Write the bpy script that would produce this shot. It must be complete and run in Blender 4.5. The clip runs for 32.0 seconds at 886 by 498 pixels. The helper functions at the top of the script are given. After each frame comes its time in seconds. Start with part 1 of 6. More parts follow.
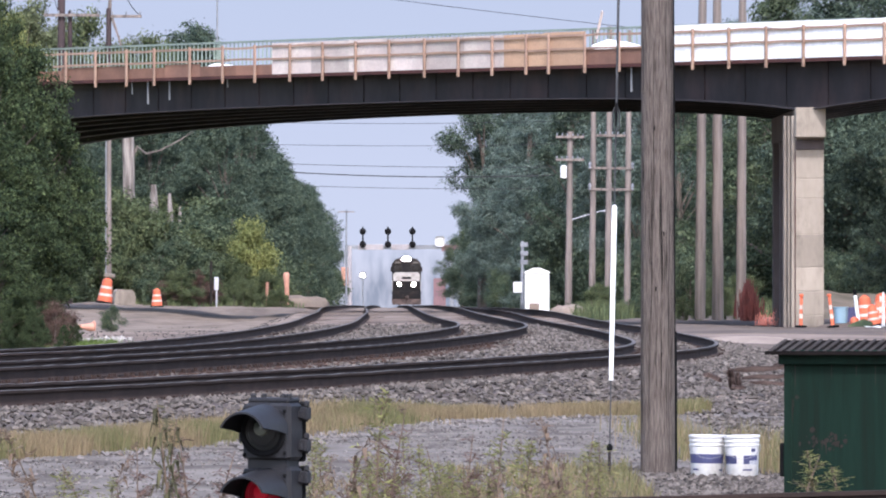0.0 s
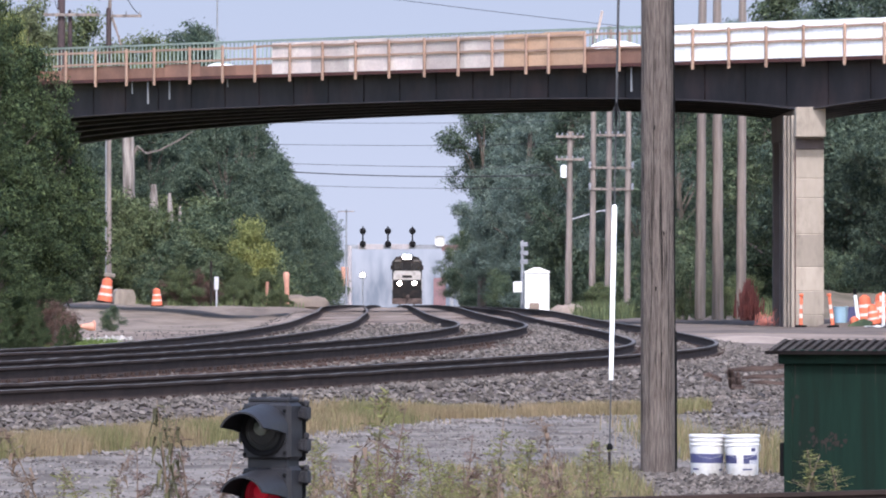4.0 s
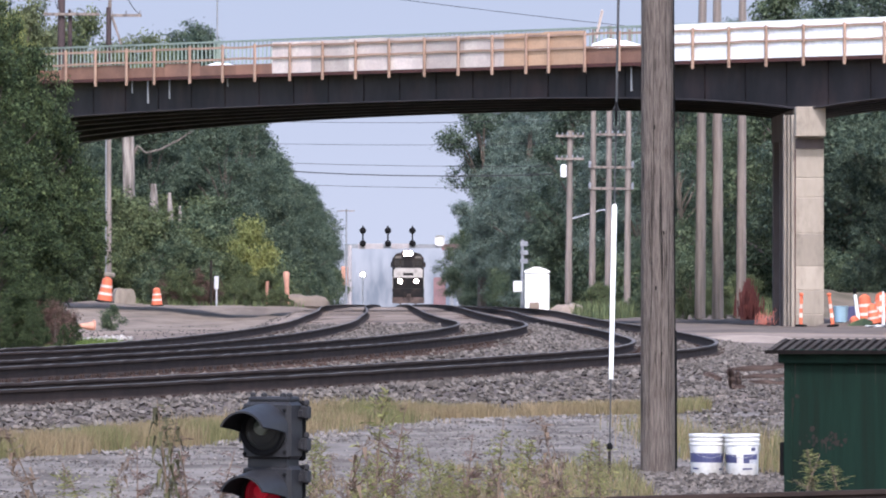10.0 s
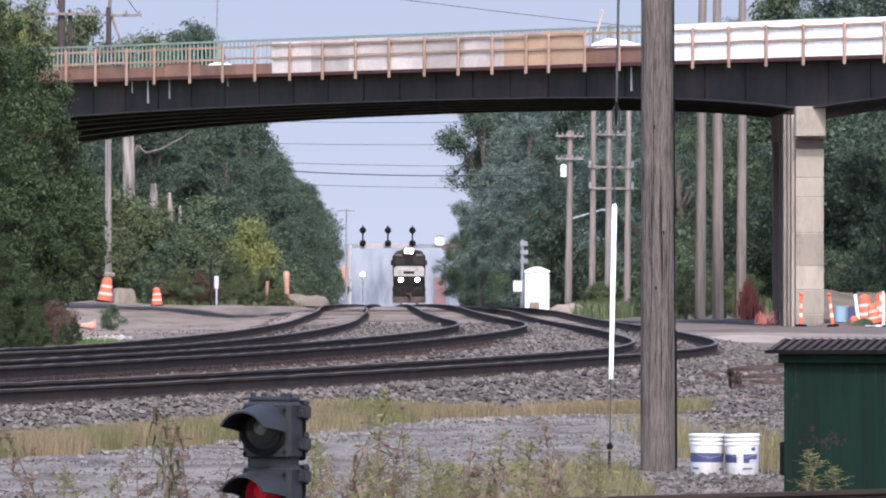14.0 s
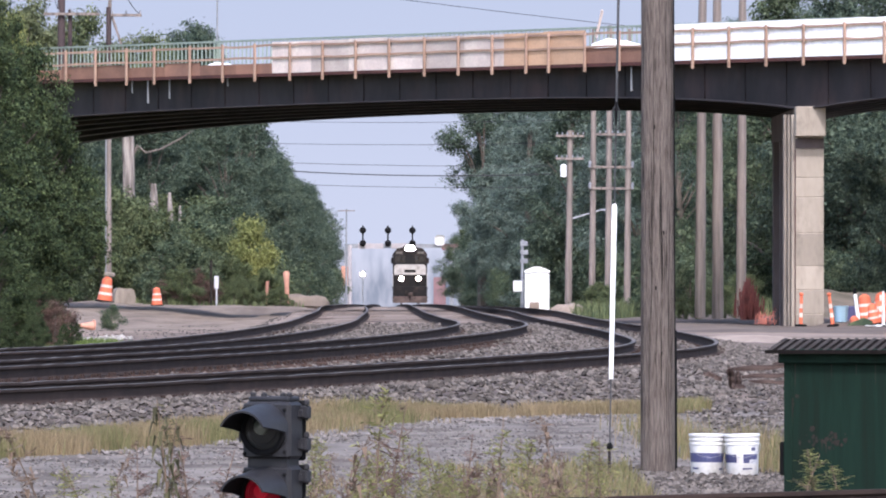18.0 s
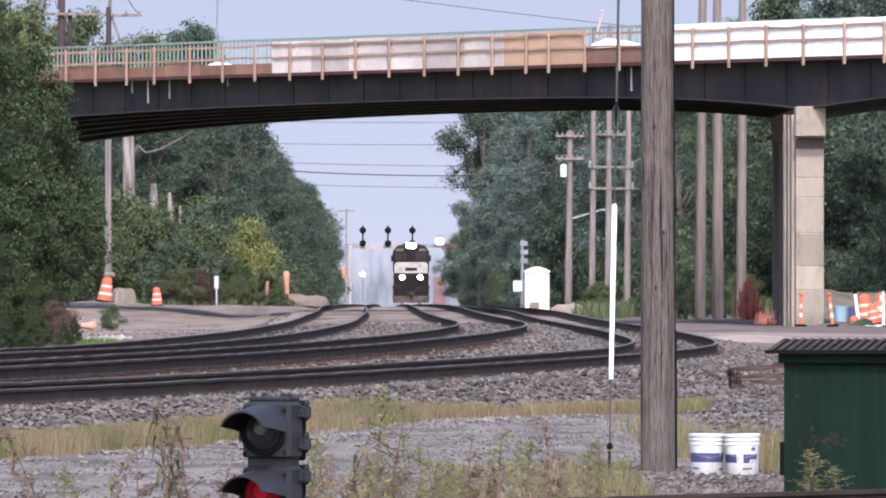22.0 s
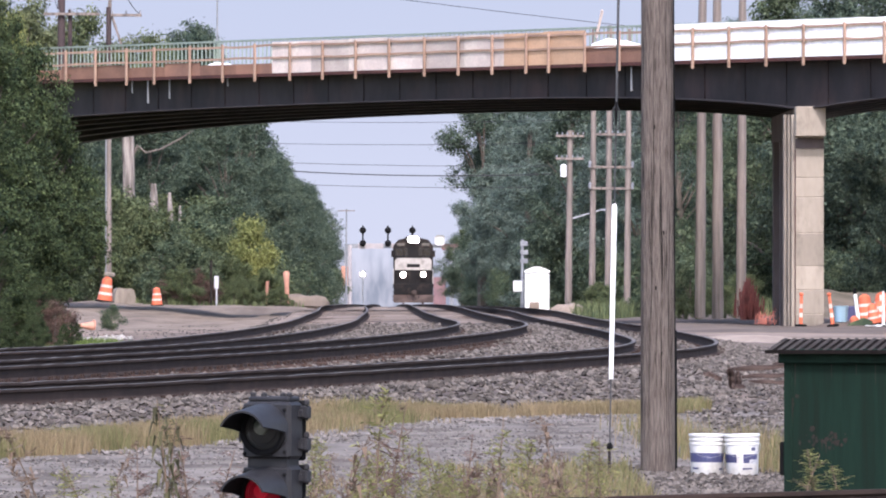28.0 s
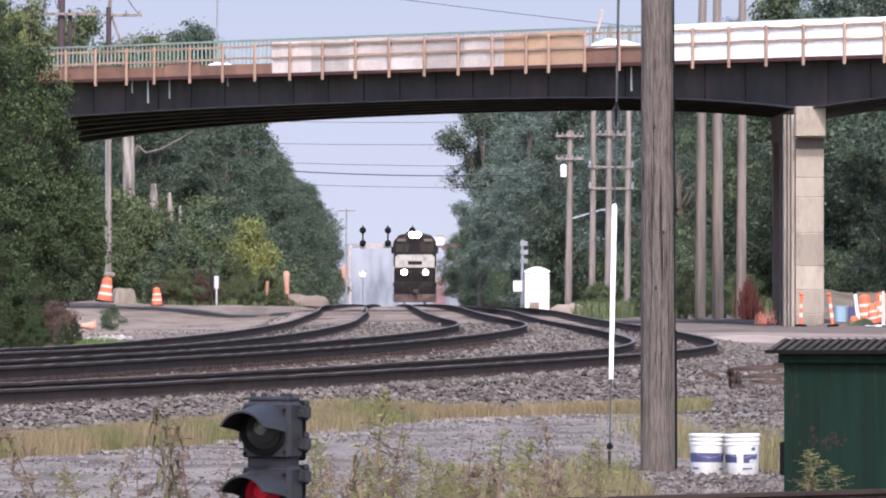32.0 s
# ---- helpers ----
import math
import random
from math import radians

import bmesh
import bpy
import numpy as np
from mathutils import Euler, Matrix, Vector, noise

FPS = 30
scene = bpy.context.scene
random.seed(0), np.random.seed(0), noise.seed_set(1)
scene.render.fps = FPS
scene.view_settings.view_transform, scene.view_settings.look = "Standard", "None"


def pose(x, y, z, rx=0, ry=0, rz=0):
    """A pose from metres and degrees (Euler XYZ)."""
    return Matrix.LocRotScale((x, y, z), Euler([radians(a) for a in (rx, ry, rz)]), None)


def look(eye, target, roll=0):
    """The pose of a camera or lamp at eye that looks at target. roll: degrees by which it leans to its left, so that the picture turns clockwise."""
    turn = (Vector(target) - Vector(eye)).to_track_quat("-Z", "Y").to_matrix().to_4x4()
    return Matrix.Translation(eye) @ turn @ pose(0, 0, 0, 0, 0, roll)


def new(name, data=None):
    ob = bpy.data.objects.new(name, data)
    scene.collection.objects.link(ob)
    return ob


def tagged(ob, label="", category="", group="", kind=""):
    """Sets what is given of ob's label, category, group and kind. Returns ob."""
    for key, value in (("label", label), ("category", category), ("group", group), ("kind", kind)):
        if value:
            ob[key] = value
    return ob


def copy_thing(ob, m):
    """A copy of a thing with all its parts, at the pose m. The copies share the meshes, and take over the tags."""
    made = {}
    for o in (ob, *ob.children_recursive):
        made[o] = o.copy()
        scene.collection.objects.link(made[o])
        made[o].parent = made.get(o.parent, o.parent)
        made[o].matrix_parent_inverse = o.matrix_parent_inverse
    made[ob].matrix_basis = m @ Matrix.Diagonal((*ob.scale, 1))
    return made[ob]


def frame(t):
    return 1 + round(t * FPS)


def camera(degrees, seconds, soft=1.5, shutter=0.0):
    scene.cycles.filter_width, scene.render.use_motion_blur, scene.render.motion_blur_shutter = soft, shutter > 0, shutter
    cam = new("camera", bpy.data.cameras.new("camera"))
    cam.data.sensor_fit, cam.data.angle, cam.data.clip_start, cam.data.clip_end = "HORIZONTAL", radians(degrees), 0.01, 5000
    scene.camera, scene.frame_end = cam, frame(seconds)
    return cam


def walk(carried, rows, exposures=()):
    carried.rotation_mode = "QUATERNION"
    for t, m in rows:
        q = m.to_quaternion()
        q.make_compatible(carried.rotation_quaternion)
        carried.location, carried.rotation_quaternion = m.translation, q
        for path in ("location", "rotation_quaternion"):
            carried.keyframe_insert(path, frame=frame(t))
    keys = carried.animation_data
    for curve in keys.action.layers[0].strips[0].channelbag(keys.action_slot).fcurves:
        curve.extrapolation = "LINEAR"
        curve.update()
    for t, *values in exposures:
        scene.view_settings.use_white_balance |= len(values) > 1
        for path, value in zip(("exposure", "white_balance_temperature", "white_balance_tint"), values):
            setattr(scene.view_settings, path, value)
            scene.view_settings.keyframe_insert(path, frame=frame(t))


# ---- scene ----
cam = camera(6.41, 32.0, soft=2.0)
EYE = (0.0, 0.0, 1.76)
UP0, UP1 = 0.1740, 0.1660
walk(cam, [
    (0.0, pose(*EYE, 90 + UP0, 0, 0)),
    (4.0, pose(*EYE, 90 + UP0 - 0.0025, 0, 0)),
    (9.0, pose(*EYE, 90 + UP1 + 0.0020, 0, 0)),
    (16.0, pose(*EYE, 90 + UP1, 0, 0)),
    (32.0, pose(*EYE, 90 + UP1, 0, 0)),
], exposures=[(0.0, 1.34, 5930, 14.5), (14.0, 1.32, 5960, 15), (22.0, 1.37, 6060, 16), (32.0, 1.42, 6160, 17)])

# ---------------------------------------------------------------- light
world = bpy.data.worlds.new("world")
scene.world = world
world.use_nodes = True
wn = world.node_tree.nodes
wl = world.node_tree.links
sky = wn.new("ShaderNodeTexSky")
sky.sky_type = "NISHITA"
sky.sun_disc = False
sky.sun_elevation = radians(48)
sky.sun_rotation = radians(174)
sky.air_density = 1.2
sky.dust_density = 3.0
wn["Background"].inputs["Strength"].default_value = 0.15
wl.new(sky.outputs[0], wn["Background"].inputs["Color"])

sun = new("sun", bpy.data.lights.new("sun", "SUN"))
sun.data.energy = 1.4
sun.data.angle = radians(3.0)
sun.data.color = (1.0, 0.95, 0.88)
sun.matrix_world = look((10, -100, 108), (0, 0, 0))


# ---------------------------------------------------------------- materials
def surface(name, base, other=None, rough=0.8, metal=0.0, scale=3.0, fine=40.0, bump=0.2, depth=0.01,
            mix=(0.35, 0.7), stretch=(1, 1, 1), vary=0.12, spec=0.4, coat=0.0, island=False, dirt=None, dirt_scale=0.7):
    """A two-scale surface: patches of two colours, fine grain, relief and a shift from object to object."""
    m = bpy.data.materials.new(name)
    m.use_nodes = True
    n, l = m.node_tree.nodes, m.node_tree.links
    b = n["Principled BSDF"]
    other = other or tuple(c * 0.7 for c in base)
    tc = n.new("ShaderNodeTexCoord")
    mp = n.new("ShaderNodeMapping")
    mp.inputs["Scale"].default_value = stretch
    l.new(tc.outputs["Object"], mp.inputs["Vector"])
    big = n.new("ShaderNodeTexNoise")
    big.inputs["Scale"].default_value = scale
    big.inputs["Detail"].default_value = 6
    big.inputs["Roughness"].default_value = 0.62
    small = n.new("ShaderNodeTexNoise")
    small.inputs["Scale"].default_value = fine
    small.inputs["Detail"].default_value = 3
    for t in (big, small):
        l.new(mp.outputs[0], t.inputs["Vector"])
    ramp = n.new("ShaderNodeValToRGB")
    ramp.color_ramp.elements[0].position, ramp.color_ramp.elements[1].position = mix
    ramp.color_ramp.elements[0].color = (*base, 1)
    ramp.color_ramp.elements[1].color = (*other, 1)
    l.new(big.outputs["Fac"], ramp.inputs["Fac"])
    col = ramp.outputs["Color"]
    if dirt:
        dn = n.new("ShaderNodeTexNoise")
        dn.inputs["Scale"].default_value = dirt_scale
        dn.inputs["Detail"].default_value = 8
        dn.inputs["Roughness"].default_value = 0.7
        l.new(mp.outputs[0], dn.inputs["Vector"])
        dr = n.new("ShaderNodeMapRange")
        dr.inputs["From Min"].default_value, dr.inputs["From Max"].default_value = 0.5, 0.68
        l.new(dn.outputs["Fac"], dr.inputs["Value"])
        dm = n.new("ShaderNodeMixRGB")
        l.new(dr.outputs[0], dm.inputs["Fac"])
        l.new(col, dm.inputs["Color1"])
        dm.inputs["Color2"].default_value = (*dirt, 1)
        col = dm.outputs["Color"]
    hsv = n.new("ShaderNodeHueSaturation")
    l.new(col, hsv.inputs["Color"])
    add = n.new("ShaderNodeMath")
    add.operation = "MULTIPLY_ADD"
    add.inputs[1].default_value, add.inputs[2].default_value = vary * 2, 1 - vary
    if island:
        geo = n.new("ShaderNodeNewGeometry")
        l.new(geo.outputs["Random Per Island"], add.inputs[0])
    else:
        info = n.new("ShaderNodeObjectInfo")
        l.new(info.outputs["Random"], add.inputs[0])
    grain = n.new("ShaderNodeMath")
    grain.operation = "MULTIPLY_ADD"
    grain.inputs[1].default_value, grain.inputs[2].default_value = 0.4, 0.8
    l.new(small.outputs["Fac"], grain.inputs[0])
    both = n.new("ShaderNodeMath")
    both.operation = "MULTIPLY"
    l.new(add.outputs[0], both.inputs[0])
    l.new(grain.outputs[0], both.inputs[1])
    l.new(both.outputs[0], hsv.inputs["Value"])
    l.new(hsv.outputs["Color"], b.inputs["Base Color"])
    b.inputs["Metallic"].default_value = metal
    b.inputs["Specular IOR Level"].default_value = spec
    b.inputs["Coat Weight"].default_value = coat
    rr = n.new("ShaderNodeMapRange")
    rr.inputs["To Min"].default_value, rr.inputs["To Max"].default_value = max(0.02, rough - 0.12), min(1, rough + 0.12)
    l.new(big.outputs["Fac"], rr.inputs["Value"])
    l.new(rr.outputs[0], b.inputs["Roughness"])
    if bump:
        bp = n.new("ShaderNodeBump")
        bp.inputs["Strength"].default_value, bp.inputs["Distance"].default_value = bump, depth
        l.new(small.outputs["Fac"], bp.inputs["Height"])
        l.new(bp.outputs[0], b.inputs["Normal"])
    return m


def leaf_stuff(name, base, other, vary=0.4, glow=0.35, patch=0.6, mix=(0.35, 0.7)):
    """Leaves: colour shifts from leaf to leaf and from plant to plant, some light passes through."""
    m = surface(name, base, other, rough=0.6, scale=patch, fine=25, bump=0, vary=vary, spec=0.12, mix=mix, island=True)
    n, l = m.node_tree.nodes, m.node_tree.links
    b = n["Principled BSDF"]
    out = n["Material Output"]
    tr = n.new("ShaderNodeBsdfTranslucent")
    l.new(b.inputs["Base Color"].links[0].from_socket, tr.inputs["Color"])
    mx = n.new("ShaderNodeMixShader")
    mx.inputs[0].default_value = glow
    l.new(b.outputs[0], mx.inputs[1])
    l.new(tr.outputs[0], mx.inputs[2])
    l.new(mx.outputs[0], out.inputs["Surface"])
    return m


def glowing(name, color, power):
    m = bpy.data.materials.new(name)
    m.use_nodes = True
    b = m.node_tree.nodes["Principled BSDF"]
    b.inputs["Base Color"].default_value = (*[min(1, c) for c in color], 1)
    b.inputs["Emission Color"].default_value = (*color, 1)
    b.inputs["Emission Strength"].default_value = power
    b.inputs["Roughness"].default_value = 0.5
    b.inputs["Specular IOR Level"].default_value = 0.15
    return m


def glassy(name, color, rough=0.08):
    m = bpy.data.materials.new(name)
    m.use_nodes = True
    b = m.node_tree.nodes["Principled BSDF"]
    b.inputs["Base Color"].default_value = (*color, 1)
    b.inputs["Roughness"].default_value = rough
    b.inputs["IOR"].default_value = 1.5
    b.inputs["Coat Weight"].default_value = 0.15
    return m


M_GRAVEL = surface("gravel_road", (0.172, 0.153, 0.138), (0.082, 0.070, 0.063), 0.95, scale=0.8, fine=3.2, bump=1.0, depth=0.05, stretch=(1.7, 0.9, 1), mix=(0.40, 0.6), dirt=(0.185, 0.166, 0.157), dirt_scale=0.3, spec=0.05)
M_BALLAST = surface("ballast", (0.136, 0.116, 0.108), (0.076, 0.0608, 0.056), 0.95, scale=1.6, fine=16, bump=1.0, depth=0.06, spec=0.05)
M_SAND = surface("sandy_earth", (0.222, 0.176, 0.148), (0.120, 0.094, 0.080), 0.95, scale=0.16, fine=3, bump=0.5, depth=0.08, mix=(0.44, 0.6), stretch=(1, 0.3, 1), dirt=(0.09, 0.076, 0.070), dirt_scale=0.35, spec=0.05)
M_PALESAND = surface("pale_sand", (0.295, 0.238, 0.202), (0.205, 0.165, 0.140), 0.95, scale=0.8, fine=8, bump=0.5, depth=0.03, spec=0.05)
M_BERM = surface("pale_bare_earth", (0.212, 0.171, 0.142), (0.130, 0.104, 0.088), 0.95, scale=0.7, fine=6, bump=0.5, depth=0.04, stretch=(1, 0.2, 1), mix=(0.42, 0.64), dirt=(0.15, 0.124, 0.104), dirt_scale=0.4, spec=0.05)
M_TANEARTH = surface("tan_earth", (0.165, 0.134, 0.108), (0.095, 0.084, 0.060), 0.95, scale=0.5, fine=5, bump=0.5, depth=0.05, spec=0.05)
M_EARTH = surface("weedy_earth", (0.14, 0.13, 0.06), (0.10, 0.11, 0.04), 0.95, scale=0.3, fine=8, bump=0.6, depth=0.08, spec=0.05)
M_STONE = surface("crushed_stone", (0.124, 0.110, 0.101), (0.058, 0.049, 0.045), 0.9, scale=3, fine=60, bump=0.3, vary=0.58, island=True, spec=0.05)
M_PALESTONE = surface("pale_broken_stone", (0.34, 0.32, 0.30), (0.21, 0.19, 0.18), 0.9, scale=3, fine=60, bump=0.3, vary=0.35, island=True, spec=0.05)
M_ROADSTONE = surface("pale_road_stone", (0.185, 0.168, 0.160), (0.11, 0.097, 0.092), 0.9, scale=3, fine=60, bump=0.3, vary=0.45, island=True, spec=0.05)
M_RAIL = surface("rusty_rail", (0.047, 0.033, 0.029), (0.030, 0.023, 0.021), 0.9, 0.0, scale=2, fine=50, bump=0.3, spec=0.1)
M_RAILHEAD = surface("worn_rail_head", (0.105, 0.090, 0.082), (0.062, 0.053, 0.048), 0.7, 0.1, scale=1.2, fine=25, bump=0.1, spec=0.4)
M_TIE = surface("weathered_tie", (0.062, 0.03844, 0.02976), (0.0372, 0.02604, 0.02232), 0.95, scale=3, fine=40, bump=0.5, stretch=(0.4, 3, 3), vary=0.3, spec=0.05)
M_OLDTIE = surface("split_grey_tie", (0.088, 0.064, 0.057), (0.032, 0.023, 0.021), 0.95, scale=5, fine=30, bump=0.7, depth=0.02, stretch=(0.35, 3, 3), mix=(0.36, 0.62), vary=0.25, spec=0.05)
M_SPIKE = surface("spike_iron", (0.045, 0.025, 0.02), (0.03, 0.02, 0.018), 0.8, 0.3)
M_DIRT = surface("dark_dirt", (0.150, 0.122, 0.108), (0.080, 0.066, 0.060), 0.95, scale=0.3, fine=4, bump=0.5, depth=0.06, dirt=(0.15, 0.12, 0.105), dirt_scale=0.25, spec=0.05)
# Near-black tin: the shade between roof ribs is put into this colour.
M_TINDARK = surface("rib_shade_tin", (0.013, 0.011, 0.011), (0.008, 0.007, 0.007), 1.0, scale=3, fine=20, spec=0.0)
M_GIRDER = surface("dark_painted_steel", (0.0165, 0.0118, 0.0152), (0.0082, 0.0062, 0.0086), 0.7, 0.0, scale=0.9, fine=7, bump=0.3, stretch=(1, 1, 0.4), mix=(0.4, 0.6), dirt=(0.034, 0.019, 0.020), dirt_scale=0.55, vary=0.12)
# Paler than the girder: the lit lower edge is put into this colour.
M_FLANGE = surface("flange_edge_highlight", (0.042, 0.034, 0.038), (0.022, 0.018, 0.021), 0.7, scale=0.8, fine=9)
M_RUSTEDGE = surface("rusty_edge", (0.075, 0.024, 0.021), (0.04, 0.017, 0.017), 0.85, scale=0.8, fine=10)
M_CONCRETE = surface("weathered_concrete", (0.345, 0.300, 0.255), (0.215, 0.187, 0.162), 0.9, scale=0.5, fine=8, bump=0.3, stretch=(1, 1, 0.4), dirt=(0.150, 0.128, 0.112), dirt_scale=0.7, vary=0.18, spec=0.05)
# Dark tone with the shade under deck and cap put into it.
M_COLDARK = surface("shade_toned_concrete", (0.11, 0.088, 0.09), (0.06, 0.05, 0.053), 0.85, scale=0.6, fine=9, bump=0.3, stretch=(1, 1, 0.3), vary=0.2)
M_STRIP = surface("streaked_concrete", (0.275, 0.238, 0.205), (0.135, 0.115, 0.103), 0.9, scale=2.0, fine=12, bump=0.3, stretch=(1, 1, 0.12), spec=0.05)
M_DECK = surface("deck_concrete", (0.32, 0.3, 0.28), None, 0.9, scale=0.4, fine=6)
M_PLY = surface("greyed_plywood", (0.5645, 0.4788, 0.4486), (0.4234, 0.3578, 0.3377), 0.8, scale=0.7, fine=12, bump=0.15, vary=0.26, stretch=(1, 1, 1), dirt=(0.60, 0.54, 0.49), dirt_scale=0.9)
M_PLYNEW = surface("new_plywood", (0.4752, 0.3089, 0.2043), (0.3802, 0.2424, 0.1616), 0.75, scale=0.7, fine=12, bump=0.15)
M_PLYOLD = surface("brown_plywood", (0.26, 0.135, 0.095), (0.15, 0.085, 0.066), 0.85, scale=0.6, fine=12, bump=0.15, vary=0.25)
M_TIMBER = surface("raw_timber", (0.3569, 0.2471, 0.1922), (0.2746, 0.1853, 0.1476), 0.8, scale=1.5, fine=30, bump=0.2, vary=0.15, spec=0.05)
M_TARP = surface("white_sheeting", (0.88, 0.87, 0.88), (0.80, 0.79, 0.81), 0.5, scale=0.8, fine=6, bump=0.35, depth=0.05, vary=0.04)
M_GREENRAIL = surface("pale_green_paint", (0.24, 0.288, 0.248), (0.176, 0.224, 0.192), 0.6, scale=1, fine=20)
M_POLE = surface("weathered_pole", (0.225, 0.190, 0.172), (0.088, 0.070, 0.063), 0.95, scale=95, fine=120, bump=1.0, depth=0.03, stretch=(1.5, 1.5, 0.07), mix=(0.36, 0.62), vary=0.02, spec=0.05)
M_FARPOLE = surface("grey_pole", (0.235, 0.195, 0.178), (0.090, 0.074, 0.068), 0.95, scale=3, fine=30, bump=0.4, stretch=(1.5, 1.5, 0.1), vary=0.15)
# Dark pole wood, also worn by the slim pole's backlit top.
M_DARKPOLE = surface("creosoted_and_backlit_pole", (0.075, 0.056, 0.058), (0.045, 0.035, 0.037), 0.9, scale=3, fine=30, bump=0.4, stretch=(1.5, 1.5, 0.1), spec=0.05)
M_STEELPOLE = surface("dull_steel", (0.28, 0.29, 0.32), (0.2, 0.205, 0.23), 0.5, 0.5, scale=1.5, fine=20)
M_WIRE = surface("dark_cable", (0.03, 0.03, 0.035), (0.02, 0.02, 0.022), 0.7, bump=0)
M_WHITE = surface("white_plastic", (0.80, 0.80, 0.80), (0.74, 0.74, 0.75), 0.4, scale=6, fine=60, bump=0.05, vary=0.02)
M_BUCKET = surface("scuffed_white_plastic", (0.60, 0.595, 0.60), (0.50, 0.49, 0.49), 0.5, scale=5, fine=40, bump=0.05, vary=0.02, dirt=(0.40, 0.38, 0.36), dirt_scale=4)
M_BLUE = surface("navy_print", (0.055, 0.06, 0.14), (0.045, 0.045, 0.11), 0.45, scale=8, fine=60, bump=0)
M_GREY = surface("pale_grey_print", (0.38, 0.39, 0.43), (0.46, 0.46, 0.50), 0.45, bump=0)
M_GREEN = surface("green_enamel", (0.0034, 0.0150, 0.0100), (0.0019, 0.0088, 0.0058), 0.7, scale=1.2, fine=8, bump=0.08, stretch=(12, 12, 0.7), vary=0.02, spec=0.12, dirt=(0.0042, 0.0098, 0.0068), dirt_scale=1.2)
M_RUST = surface("rust_spot", (0.018, 0.0115, 0.010), (0.010, 0.008, 0.007), 0.9, scale=12, fine=60)
M_TIN = surface("tarnished_tin", (0.068, 0.060, 0.056), (0.036, 0.031, 0.029), 0.95, 0.0, scale=2, fine=20, stretch=(3, 0.5, 1), dirt=(0.050, 0.041, 0.037), dirt_scale=1.0, spec=0.02)
M_SIGNAL = surface("blue_grey_enamel", (0.0187, 0.01844, 0.02218), (0.01418, 0.01409, 0.01723), 0.55, scale=6, fine=60, bump=0.08, vary=0.02, spec=0.28, dirt=(0.02274, 0.02292, 0.02584), dirt_scale=4)
M_BLACK = surface("matt_black", (0.008, 0.008, 0.009), (0.005, 0.005, 0.006), 0.88, scale=8, fine=60, bump=0.05, spec=0.1)
M_LENS_CLEAR = glassy("smoked_lens", (0.004, 0.004, 0.004), 0.7)
M_LENS_BOSS = glassy("pale_lens", (0.10, 0.115, 0.095), 0.3)
M_LENS_RED = glowing("red_lens", (0.10, 0.002, 0.006), 0.25)
M_LENS_REDBOSS = glowing("red_lens_centre", (0.17, 0.005, 0.011), 0.35)
M_ORANGE = surface("orange_plastic", (0.62, 0.15, 0.075), (0.52, 0.115, 0.058), 0.5, scale=3, fine=20, bump=0.05)
M_FADED = surface("sun_faded_orange", (0.50, 0.255, 0.175), (0.40, 0.20, 0.15), 0.6, scale=3, fine=20, bump=0.05)
M_REFLECT = surface("white_band", (0.60, 0.48, 0.43), (0.50, 0.40, 0.36), 0.4, bump=0)
M_ORANGENET = surface("orange_netting", (0.42, 0.145, 0.105), (0.32, 0.10, 0.075), 0.7, bump=0)
M_REDRUST = surface("red_oxide", (0.10, 0.025, 0.022), (0.06, 0.02, 0.02), 0.8)
M_BLUEBOX = surface("pale_blue_plastic", (0.28, 0.42, 0.52), (0.24, 0.36, 0.46), 0.5)
M_PINK = surface("faded_red_paint", (0.185, 0.105, 0.112), (0.14, 0.085, 0.095), 0.7, scale=0.8, fine=6, bump=0)
M_CATWALK = surface("pale_galvanised", (0.33, 0.30, 0.31), (0.25, 0.23, 0.24), 0.6, scale=0.8, fine=6, bump=0)
M_LOCO = surface("locomotive_black", (0.008, 0.0072, 0.008), (0.012, 0.01, 0.01), 0.6, scale=1.0, fine=12, spec=0.15, dirt=(0.050, 0.034, 0.029), dirt_scale=0.9)
M_LOCOWHITE = surface("locomotive_white", (0.36, 0.335, 0.32), (0.17, 0.15, 0.143), 0.5, scale=2.2, fine=12, mix=(0.45, 0.75))
M_LOCOUNDER = surface("brake_dust", (0.075, 0.050, 0.044), (0.042, 0.031, 0.028), 0.85, scale=1.5, fine=12)
M_WINDOW = glassy("cab_glass", (0.012, 0.014, 0.018), 0.05)
M_HEADLIGHT = glowing("headlight_lens", (1.0, 0.93, 0.82), 60)
M_DITCH = glowing("ditch_light_lens", (1.0, 0.86, 0.66), 40)
M_NUMBER = glowing("number_board", (0.10, 0.09, 0.08), 0.05)
M_BARK = surface("bark", (0.15, 0.12, 0.10), (0.08, 0.065, 0.055), 0.95, scale=3, fine=20, bump=0.8, depth=0.03, stretch=(1.5, 1.5, 0.3))
M_DEADWOOD = surface("bleached_wood", (0.32, 0.28, 0.26), (0.11, 0.092, 0.084), 0.95, scale=2.5, fine=14, bump=0.7, depth=0.04, stretch=(2, 2, 0.15), mix=(0.42, 0.6), spec=0.05)
# Sharp two-tone patches put lit leaves and dark gaps into the leaf colours.
M_LEAF_A = leaf_stuff("leaf_dark", (0.112, 0.142, 0.096), (0.042, 0.064, 0.052), 0.5, 0.3, 1.5, (0.40, 0.60))
# Far leaves paler and bluer: distance haze is put into their colour.
M_LEAF_F = leaf_stuff("leaf_far_haze", (0.160, 0.196, 0.164), (0.084, 0.118, 0.106), 0.5, 0.3, 0.9, (0.40, 0.60))
M_LEAF_B = leaf_stuff("leaf_mid", (0.116, 0.141, 0.080), (0.047, 0.071, 0.048), 0.5, 0.3, 1.6, (0.40, 0.60))
